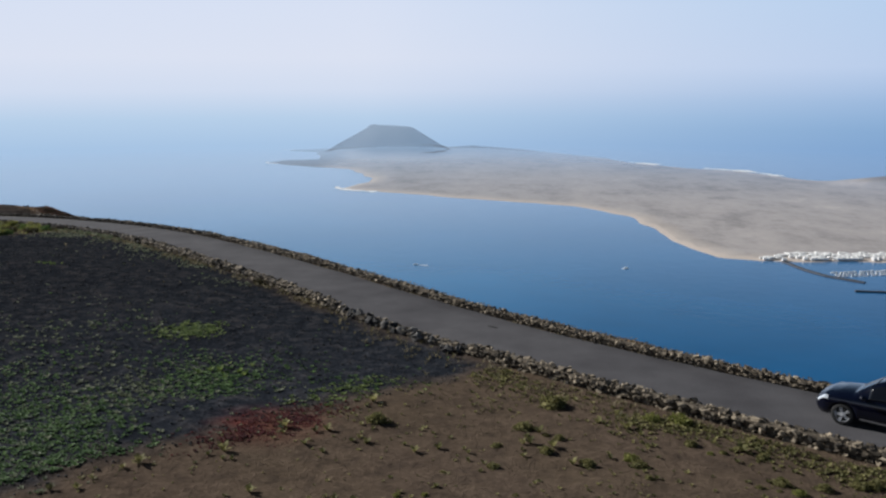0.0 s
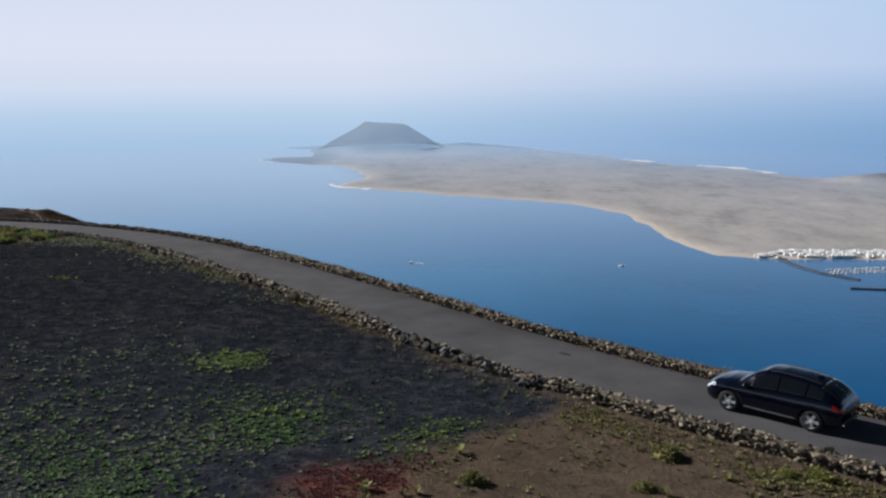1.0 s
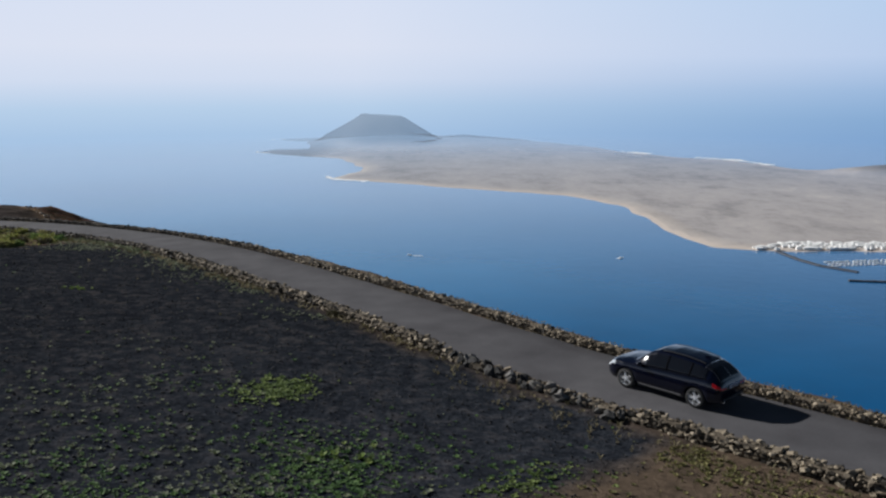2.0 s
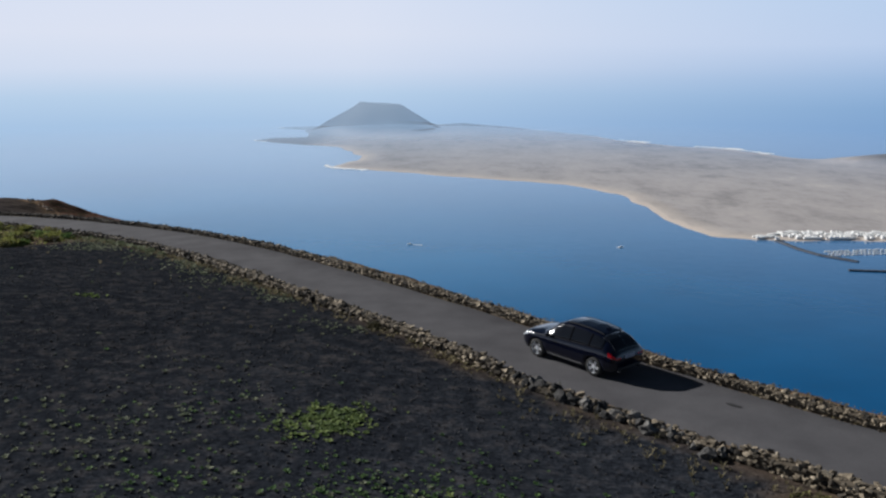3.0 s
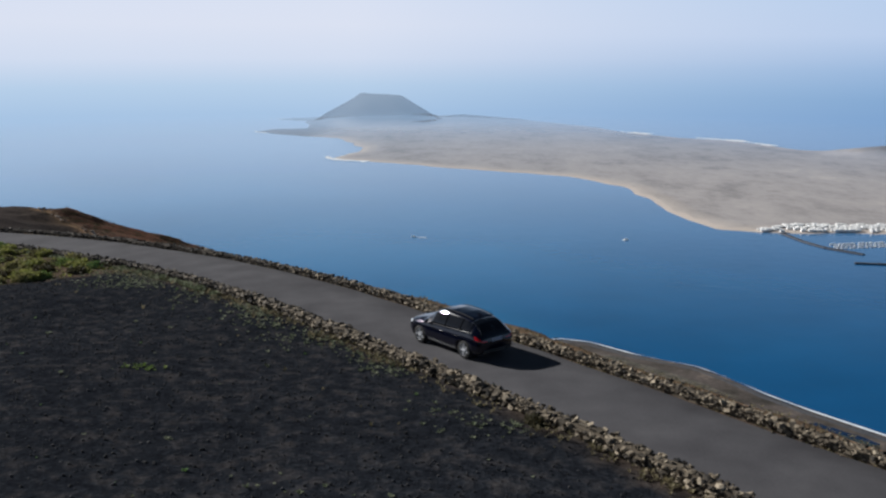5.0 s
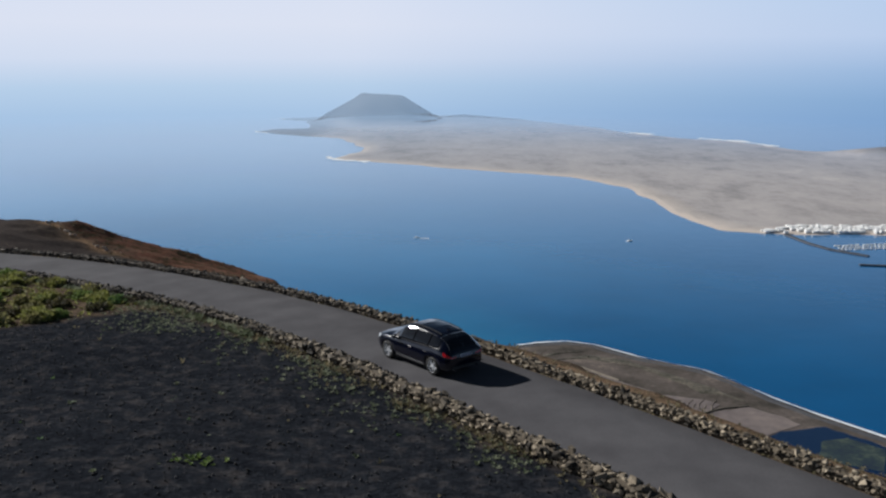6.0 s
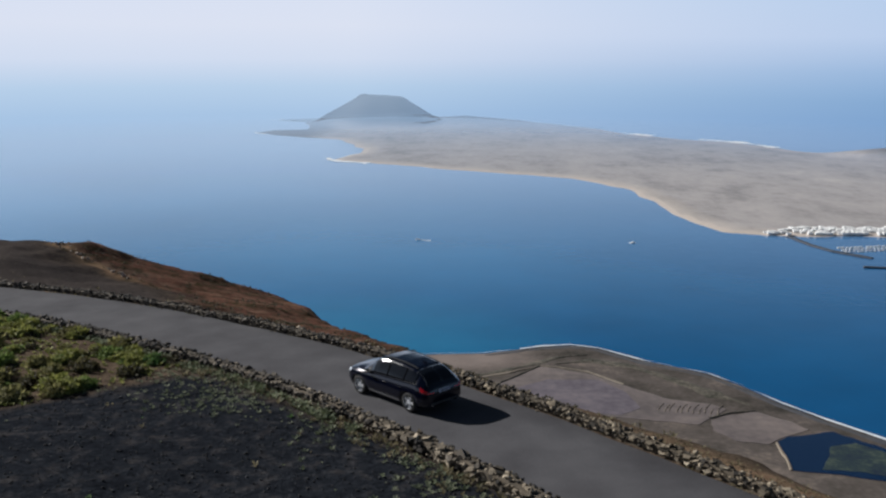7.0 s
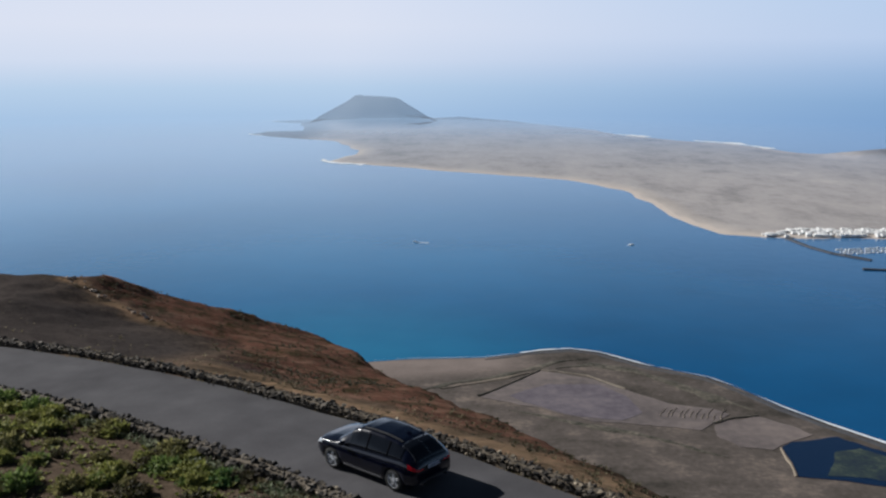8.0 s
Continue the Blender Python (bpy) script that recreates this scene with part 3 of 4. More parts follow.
M_TRACK = grained("pale_track_sand", [(0.3, (0.14, 0.115, 0.09)), (0.7, (0.26, 0.215, 0.165))], 0.04, 0.3)
dike([(-52, 906), (-18, 928), (24, 944), (61, 966), (97, 993), (133, 1002)], 13, 0.2, M_DAMP, "olive bank of salt plants behind the sand flat")
dike([(-30, 912), (10, 930), (40, 945), (70, 960)], 10, 0.4, M_TRACK, "pale sandy track beside the salt pans")
dike([(7, 893), (27, 909), (52, 937), (76, 966)], 4, 0.8, M_DAMP, "dark earth bank at the corner of the salt pans")
dike([(76, 966), (96, 962), (124, 950), (157, 912)], 5, 0.5, M_DIKE, "earth bank along the seaward side of the salt pans")
dike([(94, 972), (136, 984), (175, 966), (212, 924), (241, 885), (268, 857)], 24, 0.2, M_DAMP, "olive strip of salt plants behind the beach")
dike([(219, 826), (242, 838), (267, 844)], 4, 0.7, M_DAMP, "dark bank between two salt pans")
dike([(262, 773), (260, 743), (255, 720)], 4, 0.6, M_TRACK, "pale bank round the lagoon")
dike([(35, 857), (65, 844), (99, 824), (142, 805), (176, 781), (211, 753)], 13, 0.15, M_DAMP, "olive strip of salt plants inland of the pans")
for _k in range(11):
    _x, _y = 176 + 5.2 * _k + 0.8 * math.sin(_k * 2.7), 842 - 0.9 * _k + 1.5 * math.sin(_k * 4.1)
    _l = 0.85 + 0.25 * math.sin(_k * 3.3)
    dike([(_x, _y), (_x + 3 * _l, _y + 8 * _l), (_x + 11 * _l, _y + 22 * _l)], 1.9, 0.35, M_DIKE, "low mud ridge across a salt pan")
for _k in range(9):
    dike([(60 + 9 * _k, 880 - 4.5 * _k), (84 + 8 * _k, 914 - 5 * _k)], 1.1, 0.06, M_PAN_PALE, "faint mud furrow in a dried salt bed")
M_BEACH = grained("grey_shingle", [(0.3, (0.04, 0.042, 0.05)), (0.7, (0.10, 0.10, 0.105))], 0.05, 0.4)
dike([(20, 1003), (85, 1027), (117, 1033), (146, 1022), (187, 981), (244, 942), (269, 908), (293, 862), (320, 822), (358, 773), (470, 636)], 15, -1.05, M_BEACH, "dark grey shingle beach along the near shore")

# ---- stone walls ----
M_STONE = grained("lava_stone", [(0.1, (0.014, 0.012, 0.010)), (0.42, (0.088, 0.072, 0.052)), (0.68, (0.21, 0.172, 0.122)), (0.95, (0.38, 0.32, 0.235))], 3.0, 18, strength=0.7, distance=0.02, random_tint=0.75)
M_STONE_ALL = grained("lava_stone_rows", [(0.1, (0.014, 0.012, 0.010)), (0.42, (0.088, 0.072, 0.052)), (0.68, (0.21, 0.172, 0.122)), (0.95, (0.38, 0.32, 0.235))], 3.0, 18, strength=0.7, distance=0.02, random_tint=0.75, island=True)
# darker copy of the stone: shade on faces turned from the sun, painted in
M_STONE_SHADED = grained("shaded_lava_stone_rows", [(0.1, (0.010, 0.009, 0.008)), (0.5, (0.045, 0.038, 0.031)), (0.95, (0.16, 0.135, 0.105))], 3.0, 18, strength=0.7, distance=0.02, random_tint=0.75, island=True)
M_CORE = grained("wall_core", [(0.3, (0.055, 0.045, 0.033)), (0.7, (0.15, 0.12, 0.085))], 2, 14)
T = (1 + 5 ** 0.5) / 2
ICO = np.array([(-1, T, 0), (1, T, 0), (-1, -T, 0), (1, -T, 0), (0, -1, T), (0, 1, T), (0, -1, -T), (0, 1, -T), (T, 0, -1), (T, 0, 1), (-T, 0, -1), (-T, 0, 1)]) / 1.9
ICO_F = [(0, 11, 5), (0, 5, 1), (0, 1, 7), (0, 7, 10), (0, 10, 11), (1, 5, 9), (5, 11, 4), (11, 10, 2), (10, 7, 6), (7, 1, 8),
         (3, 9, 4), (3, 4, 2), (3, 2, 6), (3, 6, 8), (3, 8, 9), (4, 9, 5), (2, 4, 11), (6, 2, 10), (8, 6, 7), (9, 8, 1)]
rng = np.random.default_rng(7)
STONE_SHAPES = []
for _k in range(14):
    _v = ICO * (0.75 + 0.7 * rng.random((12, 1))) + 0.12 * rng.normal(size=(12, 3))
    STONE_SHAPES.append(np.clip(_v, -0.72, 0.72))
BOX_F = [(0, 1, 3), (0, 3, 2), (4, 6, 7), (4, 7, 5), (0, 4, 5), (0, 5, 1), (2, 3, 7), (2, 7, 6), (0, 2, 6), (0, 6, 4), (1, 5, 7), (1, 7, 3)]
STONE_FACES = [ICO_F] * 14
for _k in range(14):
    _v = np.array([(x, y, z) for x in (-0.66, 0.66) for y in (-0.66, 0.66) for z in (-0.66, 0.66)]) + 0.2 * rng.normal(size=(8, 3))
    STONE_SHAPES.append(_v)
    STONE_FACES.append(BOX_F)


def stone_mesh(k):
    me = bpy.data.meshes.new("stone")
    me.from_pydata(STONE_SHAPES[k].tolist(), [], STONE_FACES[k])
    me.materials.append(M_STONE)
    return me


STONE_MESHES = [stone_mesh(k) for k in range(28)]


def wall_height(side, s):
    h = (np.interp(s, [0, 40, 60, 75, 95], [0.30, 0.27, 0.27, 0.25, 0.24]) if side > 0 else np.interp(s, [0, 28, 45, 66, 78], [0.42, 0.46, 0.58, 0.56, 0.5])) + 0.09 * noise.noise(Vector((s * 0.5, side * 5, 0))) + 0.06 * noise.noise(Vector((s * 2, side * 7, 0)))
    if side < 0 and 17 < s < 27:
        h *= 0.5
    return float(h)


def build_wall(side, d0, d1, label, near_s):
    """A dry stone wall between d0 and d1; the stones round near_s are objects of their own."""
    verts, faces = [], []
    ss = np.arange(-50, 150, 0.8)
    for s in ss:
        h = wall_height(side, s)
        for d, z in ((d0, -0.3), (d0 + 0.08 * np.sign(d1 - d0), h - 0.07), (d1 - 0.08 * np.sign(d1 - d0), h - 0.07), (d1, -0.3)):
            p, _ = on_road(s, d + (0.15 * min(max((26 - s) / 10, 0), 1) if side < 0 else far_shift(s)))
            verts.append((p.x, p.y, p.z + z))
    faces = [(i * 4 + j, (i + 1) * 4 + j, (i + 1) * 4 + j + 1, i * 4 + j + 1) for i in range(len(ss) - 1) for j in range(3)]
    if side > 0:
        faces = [f[::-1] for f in faces]
    core = tagged(raw("stone_wall", verts, faces, M_CORE), label, "stone wall", kind="structure")
    rows = []
    s = -20.0
    while s < 125:
        h = wall_height(side, s)
        size = (0.045 + 0.09 * rng.random() ** 1.8) * (0.78 if side > 0 else 0.95)
        courses = 3 if h > 0.4 else 2
        for c in range(courses):
            for d in (d0, d1):
                if rng.random() < 0.94:
                    rows.append((s + rng.normal() * 0.07, d + rng.normal() * 0.035, (c + 0.45) * h / courses + rng.normal() * 0.025, size * (0.85 + 0.5 * rng.random())))
        rows.append((s + rng.normal() * 0.08, (d0 + d1) / 2 + rng.normal() * 0.07, h - 0.06, size * (0.8 + 0.7 * rng.random())))
        if rng.random() < 0.1:
            rows.append((s, d0 + (d0 - d1) * (0.25 + 0.5 * rng.random()), 0.03, size * 0.5))
        s += size * 1.75
    picked = set(sorted(range(len(rows)), key=lambda i: abs(rows[i][0] - near_s))[:290])
    allv, allf, shadedv, shadedf = [], [], [], []
    for i, (s, d, z, r) in enumerate(rows):
        p, h = on_road(s, d + (0.15 * min(max((26 - s) / 10, 0), 1) if side < 0 else far_shift(s)))
        k = int(rng.integers(28))
        turn = Euler((rng.normal() * 0.35 + 3.14 * (k % 2), rng.normal() * 0.3, h + rng.normal() * 0.5))
        m = Matrix.LocRotScale((p.x, p.y, p.z + z), turn, (r * (1.0 + 0.7 * rng.random()), r * 1.0, r * (0.55 + 0.35 * rng.random())))
        if i in picked:
            ob = new("stone", STONE_MESHES[k])
            ob.parent = core
            ob.matrix_basis = m
        else:
            mm = np.array(m)
            # beyond s = 50 more and more stones take the painted-shade colour
            vs, fs = (shadedv, shadedf) if rng.random() < (s - 50) / 22 else (allv, allf)
            n = len(vs)
            vs += (STONE_SHAPES[k] @ mm[:3, :3].T + mm[:3, 3]).tolist()
            fs += [(a + n, b + n, c + n) for a, b, c in STONE_FACES[k]]
    tagged(raw("dark_stones", shadedv, shadedf, M_STONE_SHADED, core), kind="stuff")
    tagged(raw("stones", allv, allf, M_STONE_ALL, core), kind="stuff")
    return core


# ---- car ----
M_PAINT = plain("black_car_paint", (0.0015, 0.0025, 0.009), 0.16, 0.0, spec=0.3, coat=0.35)
M_GLASS = plain("tinted_window_glass", (0.006, 0.007, 0.010), 0.05, 0.0, spec=0.4)
M_CHROME = plain("chrome", (0.75, 0.76, 0.78), 0.12, 1.0)
M_ALLOY = plain("silver_alloy", (0.72, 0.73, 0.75), 0.3, 0.35)
M_TYRE = grained("tyre_rubber", [(0.3, (0.012, 0.012, 0.012)), (0.7, (0.03, 0.03, 0.03))], 5, 60, rough=0.75)
M_DARK = plain("black_plastic", (0.01, 0.01, 0.011), 0.6)
M_MATT = plain("matt_black_trim", (0.004, 0.004, 0.005), 0.95, spec=0.0)
M_TAIL = plain("red_tail_light", (0.30, 0.004, 0.010), 0.2, emit=0.03)
M_LAMP = plain("clear_headlight", (0.75, 0.8, 0.85), 0.08, 0.4, emit=0.08)
M_PLATE = plain("white_number_plate", (0.34, 0.37, 0.45), 0.4)
M_BAR = plain("plate_print", (0.02, 0.02, 0.03), 0.5)
AXLE, WHEEL_R, TRACK = 1.47, 0.375, 0.83


def hull(x):
    """Half width, sill, belt height, roof half width and top height of the body at x metres before its middle."""
    w = float(np.interp(x, [-2.42, -2.3, -1.9, -1, 0.5, 1.6, 2.1, 2.35, 2.45], [0.80, 0.90, 0.965, 0.975, 0.97, 0.965, 0.90, 0.78, 0.62]))
    top = float(np.interp(x, [-2.42, -2.36, -2.2, -1.95, -1.5, -0.9, -0.2, 0.3, 0.62, 1.2, 1.7, 2.1, 2.35, 2.45],
                          [0.93, 1.10, 1.29, 1.47, 1.62, 1.69, 1.71, 1.67, 1.54, 1.14, 1.08, 1.00, 0.88, 0.72]))
    belt = min(float(np.interp(x, [-2.42, -2, 0, 1.1, 2.1, 2.45], [0.95, 1.14, 1.06, 1.02, 0.94, 0.66])), top - 0.05)
    roof = float(np.interp(x, [-2.42, -2.1, -1.4, 0.2, 0.8, 1.2, 2.1, 2.45], [0.72, 0.62, 0.60, 0.61, 0.66, 0.74, 0.72, 0.5]))
    sill = float(np.interp(x, [-2.42, -2.2, -1.8, 1.8, 2.2, 2.45], [0.42, 0.32, 0.27, 0.27, 0.30, 0.42]))
    return w, sill, belt, roof, top


def section(x):
    w, sill, belt, roof, top = hull(x)
    low = sill
    for ax in (-AXLE, AXLE):
        if abs(x - ax) < 0.44:
            low = max(low, WHEEL_R + math.sqrt(max(0.44 ** 2 - (x - ax) ** 2, 0)) * 0.95)
    mid = max(0.62, low + 0.03)
    pts = [(w * 0.55, sill), (w * 0.93, low), (w, max(low + 0.02, min(0.5, mid))), (w * 1.0, max(mid, min(0.78, belt - 0.1))), (w * 0.985, belt - 0.03), (w * 0.955, belt)]
    for k in (0.25, 0.5, 0.75, 0.9):
        f = k ** 1.15
        pts.append((w * 0.955 + (roof - w * 0.955) * f, belt + (top - 0.045 - belt) * k))
    pts += [(roof * 0.9, top - 0.02), (roof * 0.6, top), (0, top + 0.012)]
    return pts


def skin(x0, x1, k0, k1, side, out=0.006, steps=10):
    """A panel of the body between x0 and x1 over the section's points k0 to k1, set out from it."""
    bm = bmesh.new()
    grid = []
    for i in range(steps + 1):
        x = x0 + (x1 - x0) * i / steps
        row = []
        pts = section(x)
        for k in np.linspace(k0, k1, max(3, int((k1 - k0) * 2) + 1)):
            a, b = int(math.floor(k)), min(int(math.floor(k)) + 1, len(pts) - 1)
            f = k - a
            y, z = pts[a][0] * (1 - f) + pts[b][0] * f, pts[a][1] * (1 - f) + pts[b][1] * f
            row.append(bm.verts.new((x, side * (y + out), z + out * 0.6)))
        grid.append(row)
    for i in range(steps):
        for j in range(len(grid[0]) - 1):
            f = [grid[i][j], grid[i + 1][j], grid[i + 1][j + 1], grid[i][j + 1]]
            bm.faces.new(f if side < 0 else f[::-1])
    bmesh.ops.recalc_face_normals(bm, faces=bm.faces)
    r = bmesh.ops.extrude_face_region(bm, geom=bm.faces[:])
    bmesh.ops.translate(bm, vec=(0, -side * 0.012, 0), verts=[v for v in r["geom"] if isinstance(v, bmesh.types.BMVert)])
    bmesh.ops.recalc_face_normals(bm, faces=bm.faces)
    return bm


def slab(pts, thick):
    """A plate with the corners pts, thick metres deep along its normal."""
    bm = bmesh.new()
    f = bm.faces.new([bm.verts.new(p) for p in pts])
    f.normal_update()
    n = f.normal.copy()
    r = bmesh.ops.extrude_face_region(bm, geom=[f])
    bmesh.ops.translate(bm, vec=-n * thick, verts=[v for v in r["geom"] if isinstance(v, bmesh.types.BMVert)])
    bmesh.ops.recalc_face_normals(bm, faces=bm.faces)
    return bm


def ring(bm, r0, r1, y0, y1, n=28):
    """A ring about the y axis."""
    loops = []
    for r, y in ((r0, y0), (r1, y0), (r1, y1), (r0, y1)):
        loops.append([bm.verts.new((r * math.cos(2 * math.pi * k / n), y, r * math.sin(2 * math.pi * k / n))) for k in range(n)])
    for a, b in zip(loops, loops[1:] + loops[:1]):
        for k in range(n):
            bm.faces.new((a[k], a[(k + 1) % n], b[(k + 1) % n], b[k]))
    bmesh.ops.recalc_face_normals(bm, faces=bm.faces)
    return bm


def build_wheel(car, x, side):
    hub = bpy.data.objects.new("wheel", None)
    scene.collection.objects.link(hub)
    hub.parent = car
    hub.location = (x, side * TRACK, WHEEL_R)
    o = side
    bm = bmesh.new()
    n, prof = 32, [(0.255, -0.11), (0.34, -0.12), (0.372, -0.09), (0.375, 0), (0.372, 0.09), (0.34, 0.12), (0.255, 0.11)]
    loops = [[bm.verts.new((r * math.cos(2 * math.pi * k / n), y, r * math.sin(2 * math.pi * k / n))) for k in range(n)] for r, y in prof]
    for a, b in zip(loops, loops[1:]):
        for k in range(n):
            bm.faces.new((a[k], a[(k + 1) % n], b[(k + 1) % n], b[k]))
    bmesh.ops.recalc_face_normals(bm, faces=bm.faces)
    part("tyre", bm, M_TYRE, hub, smooth=True)
    part("rim", ring(bmesh.new(), 0.258, 0.292, -0.08, 0.108) if o > 0 else ring(bmesh.new(), 0.258, 0.292, -0.108, 0.08), M_ALLOY, hub)
    part("brake_disc", ring(bmesh.new(), 0.02, 0.19, o * 0.01, o * 0.03), M_DARK, hub)
    for k in range(5):
        bm = bmesh.new()
        boxed(bm, 0.03, 0.275, -0.015, 0.03, -0.04, -0.014, 0.008)
        boxed(bm, 0.03, 0.275, -0.015, 0.03, 0.014, 0.04, 0.008)
        boxed(bm, 0.23, 0.272, -0.012, 0.028, -0.06, 0.06, 0.01)
        bmesh.ops.translate(bm, vec=(0, o * 0.065, 0), verts=bm.verts)
        bmesh.ops.rotate(bm, cent=(0, 0, 0), matrix=Matrix.Rotation(k * 2 * math.pi / 5, 3, "Y"), verts=bm.verts)
        part("spoke", bm, M_ALLOY, hub)
    part("hub_cap", ring(bmesh.new(), 0.005, 0.06, o * 0.03, o * 0.1), M_ALLOY, hub)
    return hub


def build_car():
    car = tagged(new("car"), "glossy black sport utility car driving on the asphalt road", "car")
    bm = bmesh.new()
    xs = sorted(set([round(v, 3) for v in np.linspace(-2.42, 2.45, 90)] + [-2.41, 2.44]))
    rings_ = []
    for x in xs:
        pts = section(x)
        full = [(-y, z) for y, z in pts] + [(y, z) for y, z in pts[-2::-1]]
        rings_.append([bm.verts.new((x, y, z)) for y, z in full])
    for a, b in zip(rings_, rings_[1:]):
        for k in range(len(a)):
            bm.faces.new((a[k], a[(k + 1) % len(a)], b[(k + 1) % len(a)], b[k]))
    bm.faces.new(rings_[0])
    bm.faces.new(rings_[-1][::-1])
    bmesh.ops.recalc_face_normals(bm, faces=bm.faces)
    body = part("body", bm, M_PAINT, car, smooth=True)
    bm = bmesh.new()
    part("underbody", boxed(bm, -2.1, 2.1, -0.7, 0.7, 0.24, 0.45, 0.03), M_DARK, car)
    for side in (1, -1):
        part("side_window", skin(0.68, -1.85, 5.25, 8.75, side, 0.004, 30), M_GLASS, car, smooth=True)
        for x in (-0.25, -1.2):
            part("pillar", skin(x + 0.035, x - 0.035, 5.2, 8.8, side, 0.006, 2), M_MATT, car, smooth=True)
        part("window_trim", skin(1.0, -1.95, 4.75, 5.05, side, 0.012), M_MATT, car)
        part("sill_trim", skin(0.9, -0.9, 1.15, 1.4, side, 0.012), M_CHROME, car)
        for x in (-0.1, -1.05):
            bm = bmesh.new()
            part("door_handle", boxed(bm, x - 0.1, x + 0.1, side * 0.955, side * 1.0, 0.86, 0.89, 0.01), M_PAINT, car)
        bm = bmesh.new()
        boxed(bm, 0.72, 0.92, side * 0.93, side * 1.15, 1.04, 1.2, 0.05)
        part("mirror", bm, M_PAINT, car, smooth=True)
        part("roof_rail", skin(0.15, -1.6, 10.0, 10.5, side, 0.03), M_DARK, car)
        part("headlight", skin(2.36, 1.98, 3.3, 4.9, side, 0.008), M_LAMP, car)
        part("tail_light", skin(-2.12, -2.40, 3.55, 4.7, side, 0.008), M_TAIL, car)
        part("tail_light", slab([(-2.425, side * 0.48, 0.84), (-2.425, side * 0.78, 0.84), (-2.415, side * 0.77, 0.92), (-2.415, side * 0.48, 0.92)], -0.02 * side), M_TAIL, car)
        for x in (AXLE, -AXLE):
            build_wheel(car, x, side)
    bm = bmesh.new()
    boxed(bm, -2.46, -2.405, -0.27, 0.27, 0.82, 0.94, 0.01)
    plate = part("number_plate", bm, M_PLATE, car)
    bm = bmesh.new()
    for k in range(7):
        boxed(bm, -2.464, -2.459, -0.24 + k * 0.07, -0.2 + k * 0.07, 0.85, 0.91)
    part("plate_bar", bm, M_BAR, plate)
    for name, x0, x1, k0, k1 in (("rear_window", -1.66, -2.34, 9.0, 12), ("windscreen", 1.12, 0.52, 10.1, 12)):
        for side in (1, -1):
            part(name, skin(x0, x1, k0, k1, side, 0.006), M_GLASS, car, smooth=True)
    bm = bmesh.new()
    boxed(bm, -1.5, -1.28, -0.02, 0.02, 1.6, 1.73, 0.015)
    part("roof_antenna", bm, M_PAINT, car)
    for y in (-0.55, 0.55):
        part("exhaust_pipe", ring(bmesh.new(), 0.03, 0.045, -0.06, 0.06, 14), M_CHROME, car).matrix_basis = pose(-2.4, y, 0.36, 0, 0, 90)
    bm = bmesh.new()
    boxed(bm, 2.38, 2.455, -0.5, 0.5, 0.55, 0.74, 0.02)
    part("grille", bm, M_DARK, car)
    bm = bmesh.new()
    boxed(bm, -2.44, -2.3, -0.7, 0.7, 0.40, 0.52, 0.03)
    part("bumper_trim", bm, M_DARK, car)
    return car


car = build_car()
build_wall(1, 2.75, 3.2, "low dry stone wall along the cliff side of the road", 30)
build_wall(-1, -2.65, -3.2, "low dry stone wall between the road and the cinder field", 20)


# ---- plants ----
LEAF_STOPS = {
    "fresh": [(0.0, (0.022, 0.058, 0.019)), (0.5, (0.068, 0.138, 0.038)), (1.0, (0.18, 0.28, 0.095))],
    "grey": [(0.0, (0.05, 0.072, 0.04)), (0.5, (0.14, 0.165, 0.09)), (1.0, (0.32, 0.34, 0.23))],
    "straw": [(0.0, (0.065, 0.058, 0.032)), (0.5, (0.15, 0.13, 0.072)), (1.0, (0.30, 0.255, 0.15))],
    "olive": [(0.0, (0.055, 0.056, 0.022)), (0.5, (0.15, 0.145, 0.054)), (1.0, (0.34, 0.31, 0.13))],
    "spring": [(0.0, (0.036, 0.066, 0.018)), (0.5, (0.115, 0.17, 0.042)), (1.0, (0.28, 0.34, 0.11))],
    "dark": [(0.0, (0.02, 0.02, 0.010)), (0.5, (0.05, 0.046, 0.022)), (1.0, (0.11, 0.09, 0.045))],
    "red": [(0.0, (0.03, 0.006, 0.007)), (0.5, (0.085, 0.014, 0.016)), (1.0, (0.16, 0.035, 0.032))],
    "lime": [(0.0, (0.062, 0.074, 0.018)), (0.5, (0.18, 0.195, 0.048)), (1.0, (0.40, 0.39, 0.13))],
}


def leaf_material(key):
    m, nt, b = base_material(key + "_leaves", 0.7, 0, 0.25)
    geo = nt.nodes.new("ShaderNodeNewGeometry")
    f = math_out(nt, "ADD", math_out(nt, "MULTIPLY", geo.outputs["Random Per Island"], 0.75), math_out(nt, "MULTIPLY", noise_out(nt, 0.4, 3), 0.3))
    c = ramp(nt, f, LEAF_STOPS[key])
    nt.links.new(c, b.inputs["Base Color"])
    thin = nt.nodes.new("ShaderNodeBsdfTranslucent")
    nt.links.new(c, thin.inputs["Color"])
    both_ = nt.nodes.new("ShaderNodeMixShader")
    both_.inputs[0].default_value = 0.4
    nt.links.new(b.outputs[0], both_.inputs[1])
    nt.links.new(thin.outputs[0], both_.inputs[2])
    nt.links.new(both_.outputs[0], nt.nodes["Material Output"].inputs["Surface"])
    return m


LEAF = {k: leaf_material(k) for k in LEAF_STOPS}


